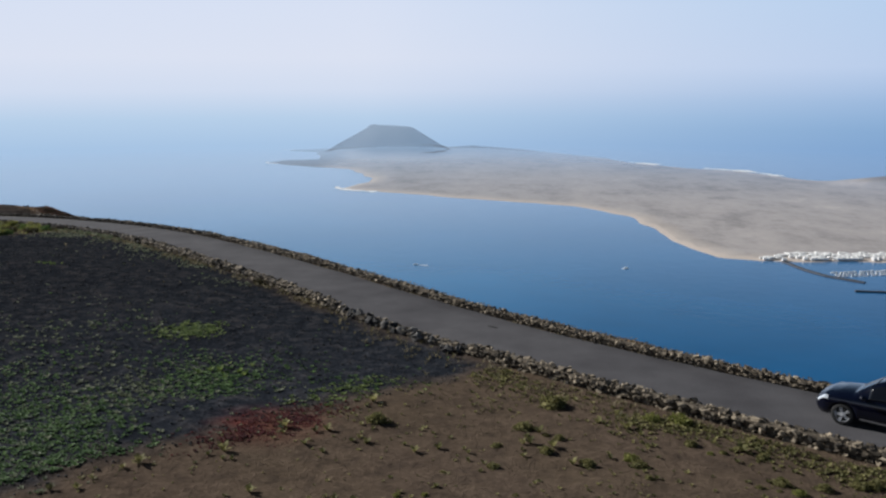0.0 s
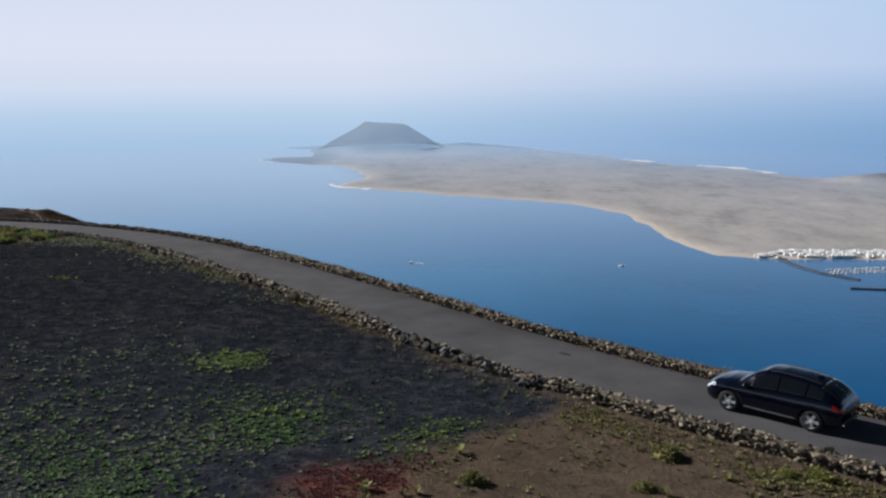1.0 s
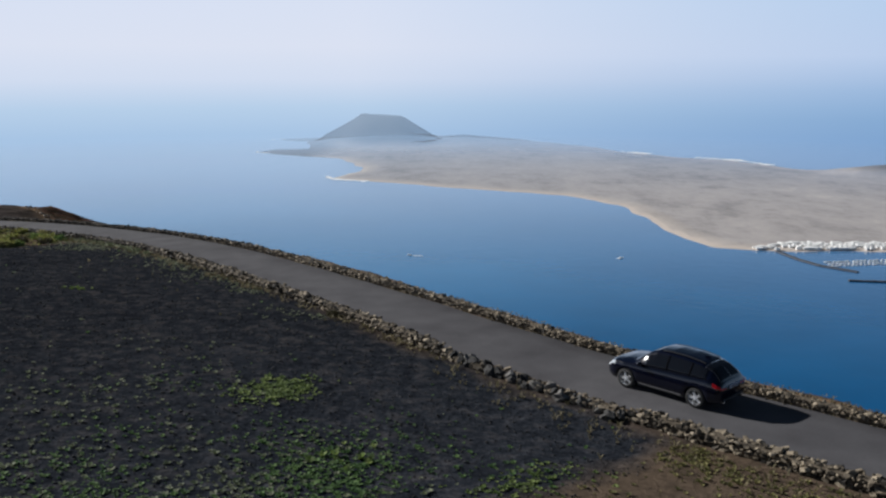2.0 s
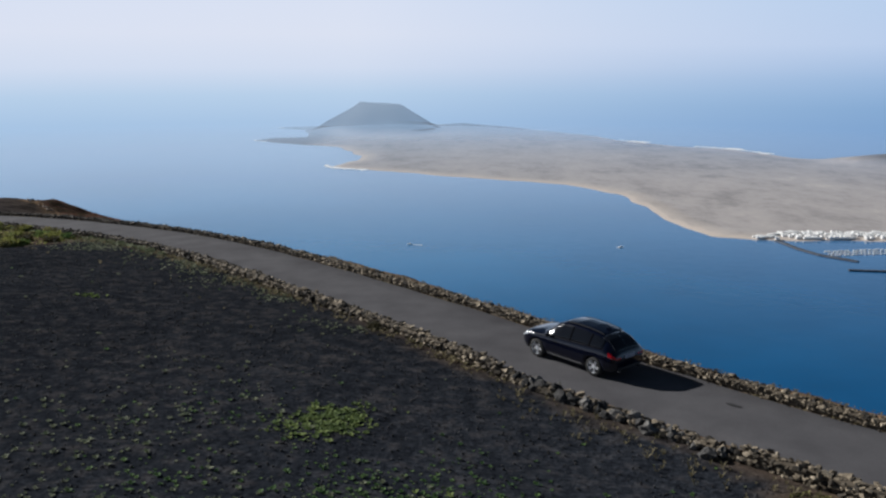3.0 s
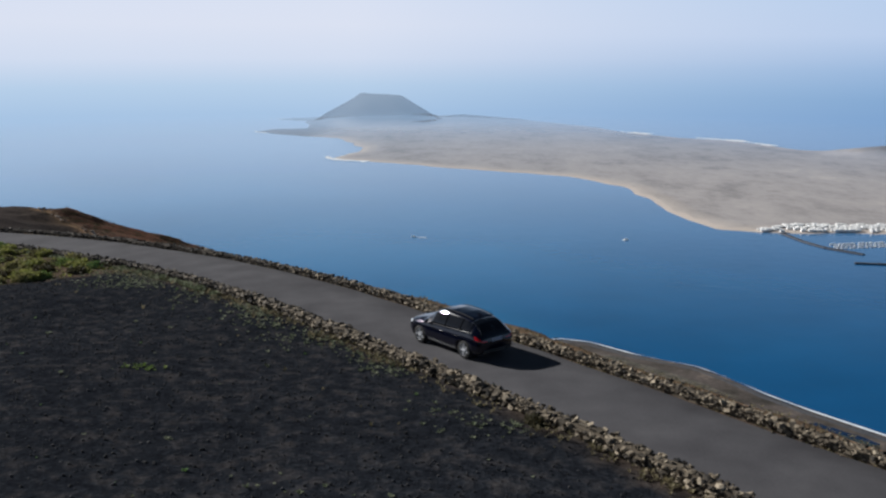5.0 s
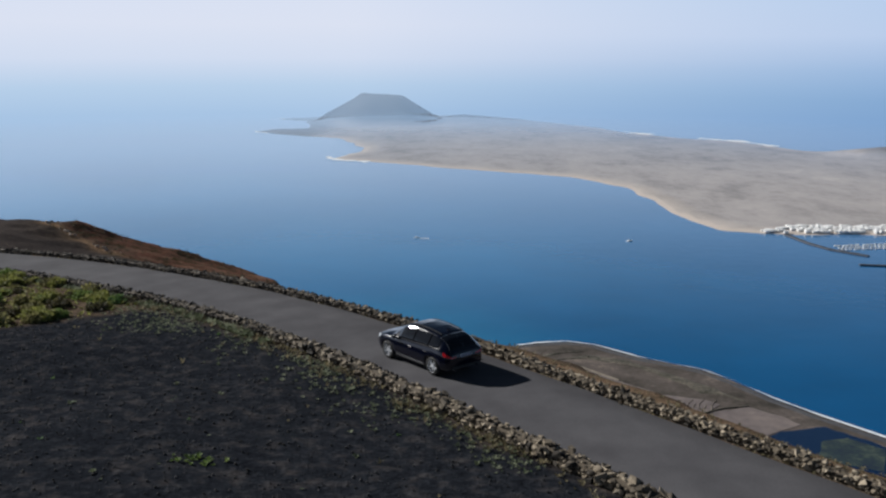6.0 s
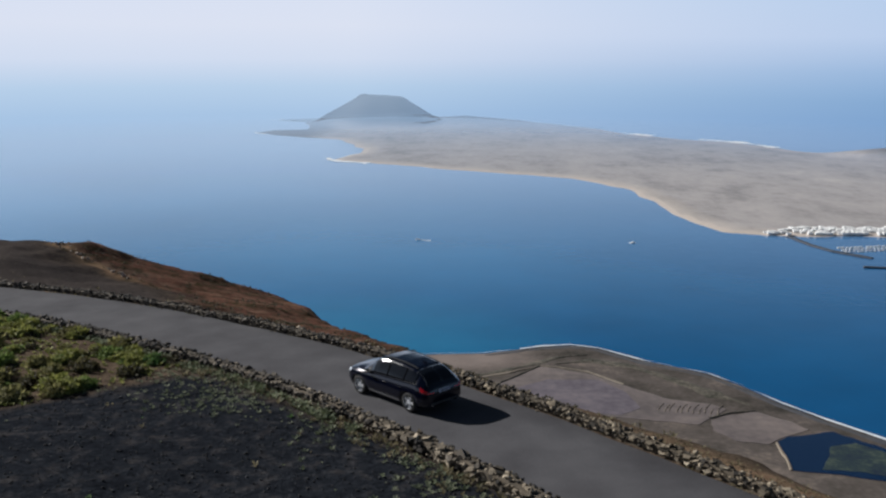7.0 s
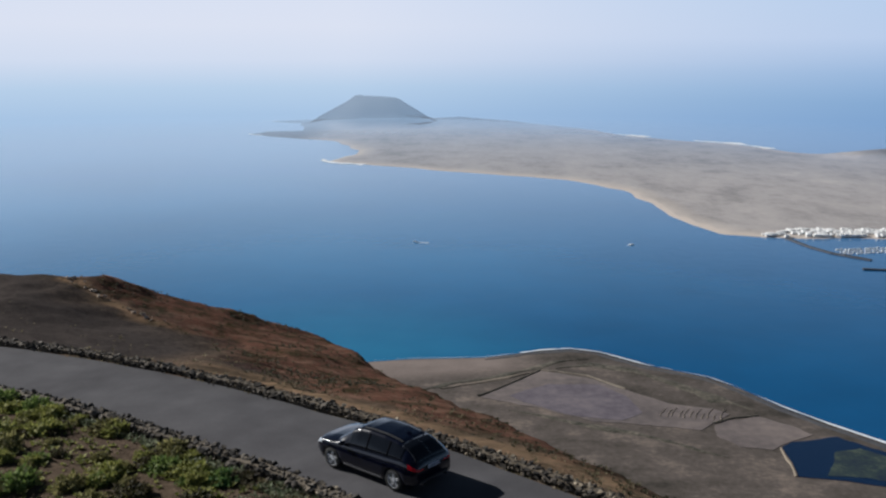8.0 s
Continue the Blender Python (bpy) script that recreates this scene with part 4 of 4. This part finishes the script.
def add_tuft(verts, faces, x, y, z, r, h, blades, slim):
    """A tuft of pointed leaves that share one foot."""
    foot = len(verts)
    verts.append((x, y, z - 0.02))
    turn = rng.random() * 6.28
    for k in range(blades):
        a = turn + 6.28 * k / blades + rng.normal() * 0.3
        reach, up, wide = r * (0.6 + 0.6 * rng.random()), h * (0.5 + 0.8 * rng.random()), slim * r + 0.008
        ca, sa = math.cos(a), math.sin(a)
        n = len(verts)
        mx, my = x + ca * reach * 0.5, y + sa * reach * 0.5
        verts += [(mx - sa * wide, my + ca * wide, z + up * 0.75), (mx + sa * wide, my - ca * wide, z + up * 0.75), (x + ca * reach, y + sa * reach, z + up)]
        faces += [(foot, n + 1, n), (n, n + 1, n + 2)]


def tufts(name, key, spots, label, category, slim=0.28):
    verts, faces = [], []
    for s, d, r, h, blades in spots:
        p, _ = on_road(s, d)
        add_tuft(verts, faces, p.x, p.y, ground_z(s, d), r, h, blades, slim)
    return tagged(raw(name, verts, faces, LEAF[key]), label, category, kind="stuff")


def spot_noise(s, d, scale=0.25, seed=0):
    return noise.noise(Vector((s * scale, d * scale, seed)))


def scatter(count, s0, s1, d0, d1, keep, r0, r1, tall=0.7, blades=6):
    out = []
    while count > 0:
        count -= 1
        s, d = s0 + (s1 - s0) * rng.random(), d0 + (d1 - d0) * rng.random()
        if rng.random() < keep(s, d):
            r = r0 + (r1 - r0) * rng.random() ** 2
            out.append((s, d, r, r * tall, blades))
    return out


def green_share(s, d):
    """How thick the young plants stand on the cinders: thick by the brown soil, thin further up."""
    if s < CINDER_S:
        return 0.0
    a = min(max(1.2 - (s - CINDER_S) / 14, 0), 1) * min(max((-d - 8) / 5, 0), 1)
    patch = min(max(0.55 + 1.7 * spot_noise(s, d, 0.22, 1), 0), 1)
    return a * patch + 0.004 + 0.03 * max(spot_noise(s, d, 0.12, 6) - 0.15, 0)


def clump(s0, d0, rs, rd):
    return lambda s, d: min(1.0, max(0.0, math.exp(-1.6 * (((s - s0) / rs) ** 2 + ((d - d0) / rd) ** 2)) * (0.9 + 1.4 * spot_noise(s, d, 0.7, 4))))


tufts("field_plants", "fresh", scatter(150000, 14, 70, -38, -4, lambda s, d: green_share(s, d) * min(max((27 - s) / 7, 0.12), 1), 0.04, 0.14, 0.45, 6), "low green plants in loose rows on black cinders", "plants")
tufts("field_plants", "grey", scatter(60000, 14, 70, -40, -3.8, lambda s, d: 0.7 * green_share(s, d + 3) + 0.07 * min(max((38 - s) / 10, 0), 1) * min(max((-d - 9) / 5, 0), 1) * (0.5 + 1.5 * max(spot_noise(s, d, 0.3, 71), 0)), 0.05, 0.15, 0.5, 6), "low grey-green plants on black cinders", "plants")
tufts("green_patch", "spring", scatter(5200, 23, 30, -15, -8, clump(26.2, -11.2, 1.0, 1.7), 0.06, 0.17, 0.4, 7) + scatter(4500, 13, 22, -16, -7, clump(15.9, -10.4, 1.0, 2.4), 0.05, 0.14, 0.35, 7)
      + scatter(90, 18, 24, -15, -10, clump(20.5, -12.5, 1.2, 1.0), 0.12, 0.25) + scatter(900, 45, 49, -14, -10, clump(46.8, -11.8, 0.45, 0.5), 0.08, 0.16),
      "patches of bright green weeds on the cinder field", "plants")
tufts("dry_grass", "straw", scatter(22000, 26, 74, -9, -3.2, lambda s, d: 0.5 * math.exp(-((-d - 3.2) / (0.45 + 0.012 * max(s - 26, 0))) ** 2) * (0.5 + 1.2 * spot_noise(s, d, 0.5, 17)) + 0.001, 0.06, 0.2, 0.9, 7)
      + scatter(3000, -15, 26, -7, -3.4, lambda s, d: 0.5 * math.exp(-((-d - 3.4) / 1.3) ** 2), 0.07, 0.2, 1.0, 5)
      + scatter(2600, -15, 100, 2.42, 2.75, lambda s, d: max(0, 0.25 + 1.2 * spot_noise(s, d, 0.5, 51)), 0.04, 0.12, 0.9, 6)
      + scatter(2600, -15, 100, -2.62, -2.35, lambda s, d: max(0, 0.25 + 1.2 * spot_noise(s, d, 0.5, 52)) if s < 40 else 0.0, 0.04, 0.12, 0.9, 6)
      + scatter(9000, -15, 118, 3.2, 5.2, lambda s, d: 0.6 * math.exp(-((d - 3.3) / 0.8) ** 2), 0.05, 0.14, 0.5, 5),
      "dry straw-coloured grass along the stone walls", "grass", 0.1)
tufts("verge_grass", "grey", scatter(16000, 34, 70, -9, -3.4, lambda s, d: 0.9 * max(0.0, spot_noise(s, d, 0.22, 61) + 0.12 + 0.012 * max(s - 48, 0)) * math.exp(-((-d - 3.4) / (1.6 + 0.04 * max(s - 48, 0))) ** 2), 0.06, 0.18, 0.5, 6), "pale grey-green grass in patches beside the wall", "grass", 0.12)
tufts("scrub_weeds", "lime", scatter(11000, 69.8, 100, -20, -3.6, lambda s, d: 0.25 + 0.6 * max(spot_noise(s, d, 0.3, 15), 0), 0.06, 0.2), "low yellow-green weeds between the bushes", "plants")
tufts("red_weeds", "red", scatter(30000, 10.5, 18, -19, -10, clump(14.6, -14.8, 0.8, 2.4), 0.03, 0.09, 0.4, 6), "patch of dark red weeds at the edge of the cinders", "plants")
tufts("yellow_weeds", "olive", scatter(14000, -12, 15, -10, -3.5, lambda s, d: max(0, 0.25 + 1.3 * spot_noise(s, d, 0.35, 21)) * math.exp(-((-d - 3.4) / 3.2) ** 2), 0.04, 0.13), "yellow-green weeds on the soil beside the wall", "plants")
tufts("soil_tussocks", "olive", scatter(1500, -13, 14.5, -24, -4, lambda s, d: max(0, 0.12 + 0.8 * spot_noise(s, d, 0.3, 31)), 0.12, 0.3, 0.8, 9), "pale grey-green tussocks on brown soil", "plants")
tufts("wall_weeds", "grey", scatter(5000, 58, 100, -3.9, -2.6, lambda s, d: max(0, 0.35 + 1.2 * spot_noise(s, d, 0.6, 41)), 0.08, 0.26, 0.9, 8), "grey-green weeds growing against the stone wall", "plants", 0.14)
tufts("soil_weeds", "olive", scatter(16000, -14, 15, -34, -3.6, lambda s, d: 0.10 + 0.45 * max(spot_noise(s, d, 0.3, 8), 0), 0.04, 0.13, 0.6, 5),
      "small grey-green weeds on brown soil", "plants")
tufts("slope_scrub", "dark", scatter(26000, 56, 110, 4, 34, lambda s, d: (0.1 + 1.2 * max(spot_noise(s, d, 0.16, 3), 0)) if rust_line(s) - 2 < d < edge_of(s) - float(np.interp(s, BEND_S, BEND_D)) and s < 109 else 0.0, 0.06, 0.24, 0.5, 8),
      "low dark scrub on the rusty slope above the cliff", "scrub", 0.14)
tufts("slope_grass", "straw", scatter(6000, 48, 122, 3.4, 14, lambda s, d: 0.3 * max(0.2 + spot_noise(s, d, 0.22, 12), 0) if d < edge_of(s) else 0.0, 0.08, 0.25, 0.7, 5),
      "dry yellow grass on the slope above the cliff", "grass", 0.1)


def shrub_mesh(key, seed):
    """A rounded uneven bush of many small leaves about a dark middle."""
    r = np.random.default_rng(seed)
    verts, faces = [], []
    for k in range(460):
        a, e = r.random() * 6.28, math.asin(r.random() ** 0.8)
        q = Vector((math.cos(a) * math.cos(e), math.sin(a) * math.cos(e), math.sin(e)))
        rad = (0.8 + 0.45 * noise.noise(q * 2.2 + Vector((seed, 0, 0)))) * (0.86 + 0.16 * r.random())
        c = Vector((q.x * rad, q.y * rad, q.z * rad * 0.72))
        u = Vector(r.normal(size=3)).normalized()
        v = q.cross(u).normalized()
        size = 0.06 + 0.06 * r.random()
        n = len(verts)
        tip = c + (q * 0.7 + u * 0.8) * size * 1.5
        verts += [tuple(c - v * size * 0.6), tuple(tip), tuple(c + v * size * 0.6), tuple(c - q * size)]
        faces += [(n, n + 1, n + 2), (n, n + 2, n + 3)]
    me = bpy.data.meshes.new("foliage")
    me.from_pydata(verts, [], faces)
    me.materials.append(LEAF[key])
    core = bmesh.new()
    bmesh.ops.create_icosphere(core, subdivisions=2, radius=0.74)
    for v in core.verts:
        v.co *= 0.8 + 0.5 * noise.noise(v.co * 2 + Vector((seed, 3, 0)))
        v.co.z = max(v.co.z * 0.75, -0.12)
    stem = mesh_of("stem", core, LEAF[key])
    return me, stem


SHRUBS = {(key, k): shrub_mesh(key, 10 * i + k) for i, key in enumerate(("fresh", "spring", "lime", "dark", "olive")) for k in range(3)}
SHRUB_LABEL = {"fresh": "rounded green bush growing on volcanic ground", "spring": "rounded light green bush growing on volcanic ground",
               "lime": "bright yellow-green spurge bush on volcanic ground", "dark": "dark dry bush growing on volcanic ground",
               "olive": "rounded olive bush growing on dry brown soil"}


def shrub(s, d, size, key, group):
    p, _ = on_road(s, d)
    leaf, stem = SHRUBS[key, int(rng.integers(3))]
    ob = tagged(new("shrub", leaf), SHRUB_LABEL[key], "bush", group)
    ob.location, ob.rotation_euler = (p.x, p.y, ground_z(s, d) - 0.02), (0, 0, rng.random() * 6.28)
    ob.scale = (size, size * (0.85 + 0.3 * rng.random()), size * (0.8 + 0.35 * rng.random()))
    core = new("stem", stem)
    core.parent = ob
    return ob


for _s0, _d0, _r0, _k0 in ((10.3, -5.9, 0.6, "olive"), (12.8, -11.9, 0.42, "olive"), (9.5, -8.6, 0.4, "olive"), (6.4, -4.1, 0.5, "lime"), (34.5, -3.5, 0.45, "dark"), (71.0, -5.5, 0.6, "lime"), (71.6, -4.2, 0.7, "fresh"), (-1.5, -4.2, 0.45, "olive")):
    shrub(_s0, _d0, _r0, _k0, "bushes on the brown soil")
for _k in range(90):
    shrub(-12 + 22 * rng.random(), -20 + 15.8 * rng.random() ** 0.6, 0.12 + 0.26 * rng.random() ** 2, ("olive", "lime", "olive", "olive")[_k % 4], "bushes on the brown soil")
_made = 0
while _made < 195:
    _s0, _d0 = 70.2 + 23 * rng.random(), -3.5 - 10 * rng.random() ** 1.3
    if spot_noise(_s0, _d0, 0.25, 9) > -0.3:
        shrub(_s0, _d0, 0.36 + 0.52 * rng.random() ** 1.4, ("lime", "spring", "lime", "olive", "dark", "olive")[_made % 6], "bushes on the scrub land")
        _made += 1

# ---- loose cinders ----
def loose_cinders(count):
    verts, faces = [], []
    for _ in range(count):
        s, d = 14.5 + 57 * rng.random(), -4 - 22 * rng.random()
        p, _h = on_road(s, d)
        r = 0.018 + 0.04 * rng.random() ** 2
        n = len(verts)
        shape = STONE_SHAPES[int(rng.integers(14))] * r
        verts += (shape + np.array((p.x, p.y, ground_z(s, d) + 0.3 * r))).tolist()
        faces += [(a + n, b + n, c + n) for a, b, c in ICO_F]
    m = grained("cinder_lumps", [(0.1, (0.003, 0.003, 0.004)), (0.6, (0.012, 0.012, 0.014)), (0.95, (0.05, 0.05, 0.055))], 3, 25, random_tint=0.8, island=True)
    return tagged(raw("loose_cinders", verts, faces, m), "loose dark volcanic cinders on the field", "cinders", kind="stuff")


loose_cinders(12000)

# ---- rocks on the slope ----
M_ROCK = grained("pale_slope_rock", [(0.3, (0.16, 0.12, 0.09)), (0.7, (0.42, 0.34, 0.27))], 1.5, 9, strength=0.6, distance=0.05, random_tint=0.4)


def boulder(s, d, size):
    bm = bmesh.new()
    bmesh.ops.create_icosphere(bm, subdivisions=2, radius=1)
    off = Vector((s, d, 0))
    for v in bm.verts:
        v.co *= 0.75 + 0.5 * noise.noise(v.co * 1.3 + off) + 0.15 * noise.noise(v.co * 4 + off)
    ob = tagged(new("boulder", mesh_of("boulder", bm, M_ROCK)), "rough weathered boulder lying on the rusty slope", "rock", "boulders on the slope")
    p, _ = on_road(s, d)
    ob.matrix_basis = Matrix.LocRotScale((p.x, p.y, ground_z(s, d) + size * 0.2), Euler((rng.random() * 3, 0, rng.random() * 6)), (size * 1.3, size, size * 0.7))


for _k in range(44):
    _u = rng.random()
    boulder(108.5 - 9 * _u + rng.normal() * 0.5, rust_line(108.5 - 9 * _u) - 0.6 + rng.normal() * 0.4, 0.07 + 0.2 * rng.random() ** 2)

M_LAVA = grained("dark_lava_rock", [(0.3, (0.012, 0.012, 0.012)), (0.55, (0.052, 0.050, 0.048)), (0.8, (0.20, 0.19, 0.175))], 4, 22, strength=0.8, distance=0.03, random_tint=0.5)


def lava_rock(s, d, size):
    bm = bmesh.new()
    bmesh.ops.create_icosphere(bm, subdivisions=2, radius=1)
    off = Vector((s * 3, d * 3, 5))
    for v in bm.verts:
        v.co *= 0.75 + 0.55 * noise.noise(v.co * 1.5 + off) + 0.2 * noise.noise(v.co * 4 + off)
    ob = tagged(new("lava_rock", mesh_of("lava_rock", bm, M_LAVA)), "loose dark lava rock beside the broken stone wall", "rock", "lava rocks at the wall gap")
    p, _ = on_road(s, d)
    ob.matrix_basis = Matrix.LocRotScale((p.x, p.y, p.z + size * 0.5), Euler((rng.random() * 3, rng.random(), rng.random() * 6)), (size * 1.2, size, size * 0.85))


lava_rock(25.9, -3.0, 0.32)
lava_rock(25.35, -3.15, 0.26)
for _k in range(30):
    lava_rock(25.2 - 8.2 * _k / 30 + rng.normal() * 0.15, -3.05 + rng.normal() * 0.16, 0.16 + 0.2 * rng.random())

# ---- the island's town, harbour and surf ----


def foam_strip(points, width, label):
    """A broken band of surf along the line of points."""
    pts = [Vector((x, y, LOW + 0.8)) for x, y in points]
    verts, faces = [], []
    for a, b in zip(pts, pts[1:]):
        steps = max(2, int((b - a).length / 6))
        for k in range(steps):
            p = a.lerp(b, k / steps)
            n = (b - a).cross(Vector((0, 0, 1))).normalized()
            w = width * max(0.15, 0.75 + 0.9 * noise.noise(p * 0.02) + 0.4 * noise.noise(p * 0.1))
            verts += [tuple(p - n * w / 2), tuple(p + n * w / 2 + Vector((0, 0, 0.25)))]
    for i in range(len(verts) // 2 - 1):
        faces.append((2 * i, 2 * i + 1, 2 * i + 3, 2 * i + 2))
    return tagged(raw("surf", verts, faces, M_FOAM), label, "surf", kind="structure")


foam_strip([(-330, 955), (-64, 1007), (19, 1012), (60, 1026)], 1.6, "thin surf line along the near shore")
foam_strip([(60, 1026), (85, 1036), (119, 1042), (150, 1030), (193, 988), (251, 949), (276, 914), (300, 867), (327, 827), (366, 777), (480, 640)], 3.6, "white surf line along the near shore")
foam_strip([(694, 3760), (740, 3700), (790, 3640)], 60, "white surf on the far coast of the island")
foam_strip([(930, 3490), (1045, 3395), (1090, 3300), (1122, 3200)], 55, "white surf on the far coast of the island")
foam_strip([(1300, 3060), (1370, 3050)], 45, "white surf on the far coast of the island")
foam_strip([(-395, 2880), (-385, 2830), (-350, 2788), (-250, 2745)], 42, "white surf round the sandy point")
foam_strip([(-800, 3760), (-800, 3725), (-740, 3680)], 14, "white surf round the rocky tip")
foam_strip([(-870, 4410), (-800, 4440)], 16, "white surf round the rocky tip")


def house_meshes(k):
    r = np.random.default_rng(40 + k)
    w, d, h = 5 + 5 * r.random(), 4 + 3 * r.random(), 1.5 + 1.2 * r.random()
    bm = boxed(bmesh.new(), -w / 2, w / 2, -d / 2, d / 2, -1, h)
    boxed(bm, -w / 2, w * (r.random() * 0.4 - 0.1), -d / 2 + 0.6, d / 2 - 0.4, h, h + 0.8)
    roof = boxed(bmesh.new(), -w / 2 - 0.12, w / 2 + 0.12, -d / 2 - 0.12, d / 2 + 0.12, h - 0.05, h + 0.25)
    pane = bmesh.new()
    for x in (w * 0.2,):
        boxed(pane, x - 0.4, x + 0.4, -d / 2 - 0.04, -d / 2 + 0.1, h * 0.35, h * 0.72)
    return mesh_of("house", bm, M_WHITE), mesh_of("roof", roof, M_WHITE), mesh_of("window", pane, M_BAR)


HOUSES = [house_meshes(k) for k in range(6)]
for _k in range(270):
    _x = 566 + 330 * rng.random() ** 0.9
    _y = 1676 + 66 * rng.random() * min(1, 0.35 + (_x - 566) / 110)
    _h = HOUSES[int(rng.integers(6))]
    ob = tagged(new("house", _h[0]), "small white flat-roofed house in the harbour village", "house", "village houses")
    ob.location, ob.rotation_euler = (_x, _y, LOW + 2.6), (0, 0, rng.normal() * 0.2)
    for _n, _m in (("roof", _h[1]), ("window", _h[2])):
        o = new(_n, _m)
        o.parent = ob


def mole(points, width, label):
    bm = bmesh.new()
    for (ax, ay), (bx, by) in zip(points, points[1:]):
        a, b = Vector((ax, ay, 0)), Vector((bx, by, 0))
        n = (b - a).cross(Vector((0, 0, 1))).normalized() * width / 2
        steps = max(2, int((b - a).length / 7))
        for k in range(steps):
            p, q = a.lerp(b, k / steps), a.lerp(b, (k + 1) / steps)
            hh = LOW + 2.2 + 0.5 * noise.noise(p * 0.3)
            top = [bm.verts.new((v.x, v.y, hh)) for v in (p + n, p - n, q - n, q + n)]
            low = [bm.verts.new((v.x, v.y, LOW - 1)) for v in (p + n * 1.5, p - n * 1.5, q - n * 1.5, q + n * 1.5)]
            bm.faces.new(top)
            for i in range(4):
                bm.faces.new((top[i], low[i], low[(i + 1) % 4], top[(i + 1) % 4]))
    bmesh.ops.recalc_face_normals(bm, faces=bm.faces)
    return tagged(part("harbour_mole", bm, M_MOLE), label, "harbour mole", kind="structure")


mole([(600, 1668), (612, 1590), (630, 1540), (672, 1490)], 6, "dark rubble mole reaching out from the village")
mole([(630, 1428), (720, 1414)], 6, "dark outer breakwater of the harbour")


def boat_meshes(length):
    hull_ = bmesh.new()
    prof = [(-0.5, 0.15, 0.16), (-0.45, 0.17, 0.16), (0.1, 0.17, 0.17), (0.35, 0.1, 0.19), (0.5, 0.005, 0.22)]
    rows = []
    for x, w, z in prof:
        rows.append([hull_.verts.new((x * length, y * length, zz * length)) for y, zz in ((-w, z), (-w * 0.7, -0.03), (w * 0.7, -0.03), (w, z))])
    for a, b in zip(rows, rows[1:]):
        for k in range(4):
            hull_.faces.new((a[k], a[(k + 1) % 4], b[(k + 1) % 4], b[k]))
    hull_.faces.new(rows[0])
    bmesh.ops.recalc_face_normals(hull_, faces=hull_.faces)
    cabin = boxed(bmesh.new(), -0.22 * length, 0.15 * length, -0.1 * length, 0.1 * length, 0.15 * length, 0.32 * length, 0.02 * length)
    return mesh_of("boat", hull_, M_WHITE), mesh_of("cabin", cabin, M_WHITE)


MOORED, FERRY = boat_meshes(7), boat_meshes(9)


def boat(meshes, label, group=""):
    ob = tagged(new("boat", meshes[0]), label, "boat", group)
    cab = new("cabin", meshes[1])
    cab.parent = ob
    return ob


for _row in range(3):
    for _k in range(16):
        ob = boat(MOORED, "small white boat moored in the harbour", "moored boats")
        ob.location = (652 + 7.5 * _k + rng.normal(), 1540 + 15 * _row + 1.2 * _k + rng.normal(), LOW)
        ob.rotation_euler = (0, 0, 0.15 + rng.normal() * 0.1)


def wake(parent, length):
    verts, faces = [(4, 0, 0.5)], []
    for k in range(1, 14):
        x, w = 4 - length * k / 13, 0.5 + 2.0 * k / 13 * (1 + 0.4 * noise.noise(Vector((k * 0.9, 1, 0))))
        verts += [(x, -w, 0.45), (x, w, 0.45)]
        if k == 1:
            faces.append((0, 1, 2))
        else:
            faces.append((2 * k - 3, 2 * k - 1, 2 * k, 2 * k - 2))
    return tagged(raw("wake", verts, faces, M_FOAM, parent), "white foaming wake")


boat_a, boat_b = boat(FERRY, "white motor boat crossing the strait with a wake"), boat(FERRY, "white motor boat on the open strait")
wake(boat_a, 28)
wake(boat_b, 12)


def motions():
    """The car drives up the road; its wheels turn with the way it goes."""
    times = [k / 30 for k in range(241)]
    way = np.interp(times, [0, 1, 1.5, 3, 3.5, 4, 4.5, 6, 6.5, 7, 7.5, 8], [0.9, 9.5, 13.75, 25.95, 30.1, 34.3, 38.55, 51.4, 55.7, 59.9, 64.1, 68.2])
    way = np.polyval(np.polyfit(times, way, 4), times)
    rows = []
    for k in range(0, 241, 6):
        s = way[k]
        off = float(np.interp(times[k], [0, 1.5, 3, 3.7, 6, 8], [0.45, 0.52, 0.47, 0.45, 0.1, -0.12]))
        p, h = on_road(s, off)
        a, _ = on_road(s + 1.4, off)
        b, _ = on_road(s - 1.4, off)
        tilt = math.degrees(math.atan2(a.z - b.z, (a - b).length))
        rows.append((times[k], pose(p.x, p.y, p.z + 0.04, 0, -tilt, math.degrees(h))))
    walk(car, rows)
    walk(boat_a, [(0, pose(-83, 1633, LOW, 0, 0, 165)), (4, pose(-78, 1630, LOW, 0, 0, 165)), (8, pose(-74, 1630, LOW, 0, 0, 165))])
    walk(boat_b, [(0, pose(297, 1603, LOW, 0, 0, 10)), (4, pose(301, 1606, LOW, 0, 0, 10)), (8, pose(306, 1609, LOW, 0, 0, 10))])
    for wheel in [o for o in car.children if o.name.startswith("wheel")]:
        at = wheel.location.copy()
        walk(wheel, [(t, Matrix.Translation(at) @ Matrix.Rotation(float(w - way[0]) / WHEEL_R, 4, "Y")) for t, w in zip(times, way)])


motions()
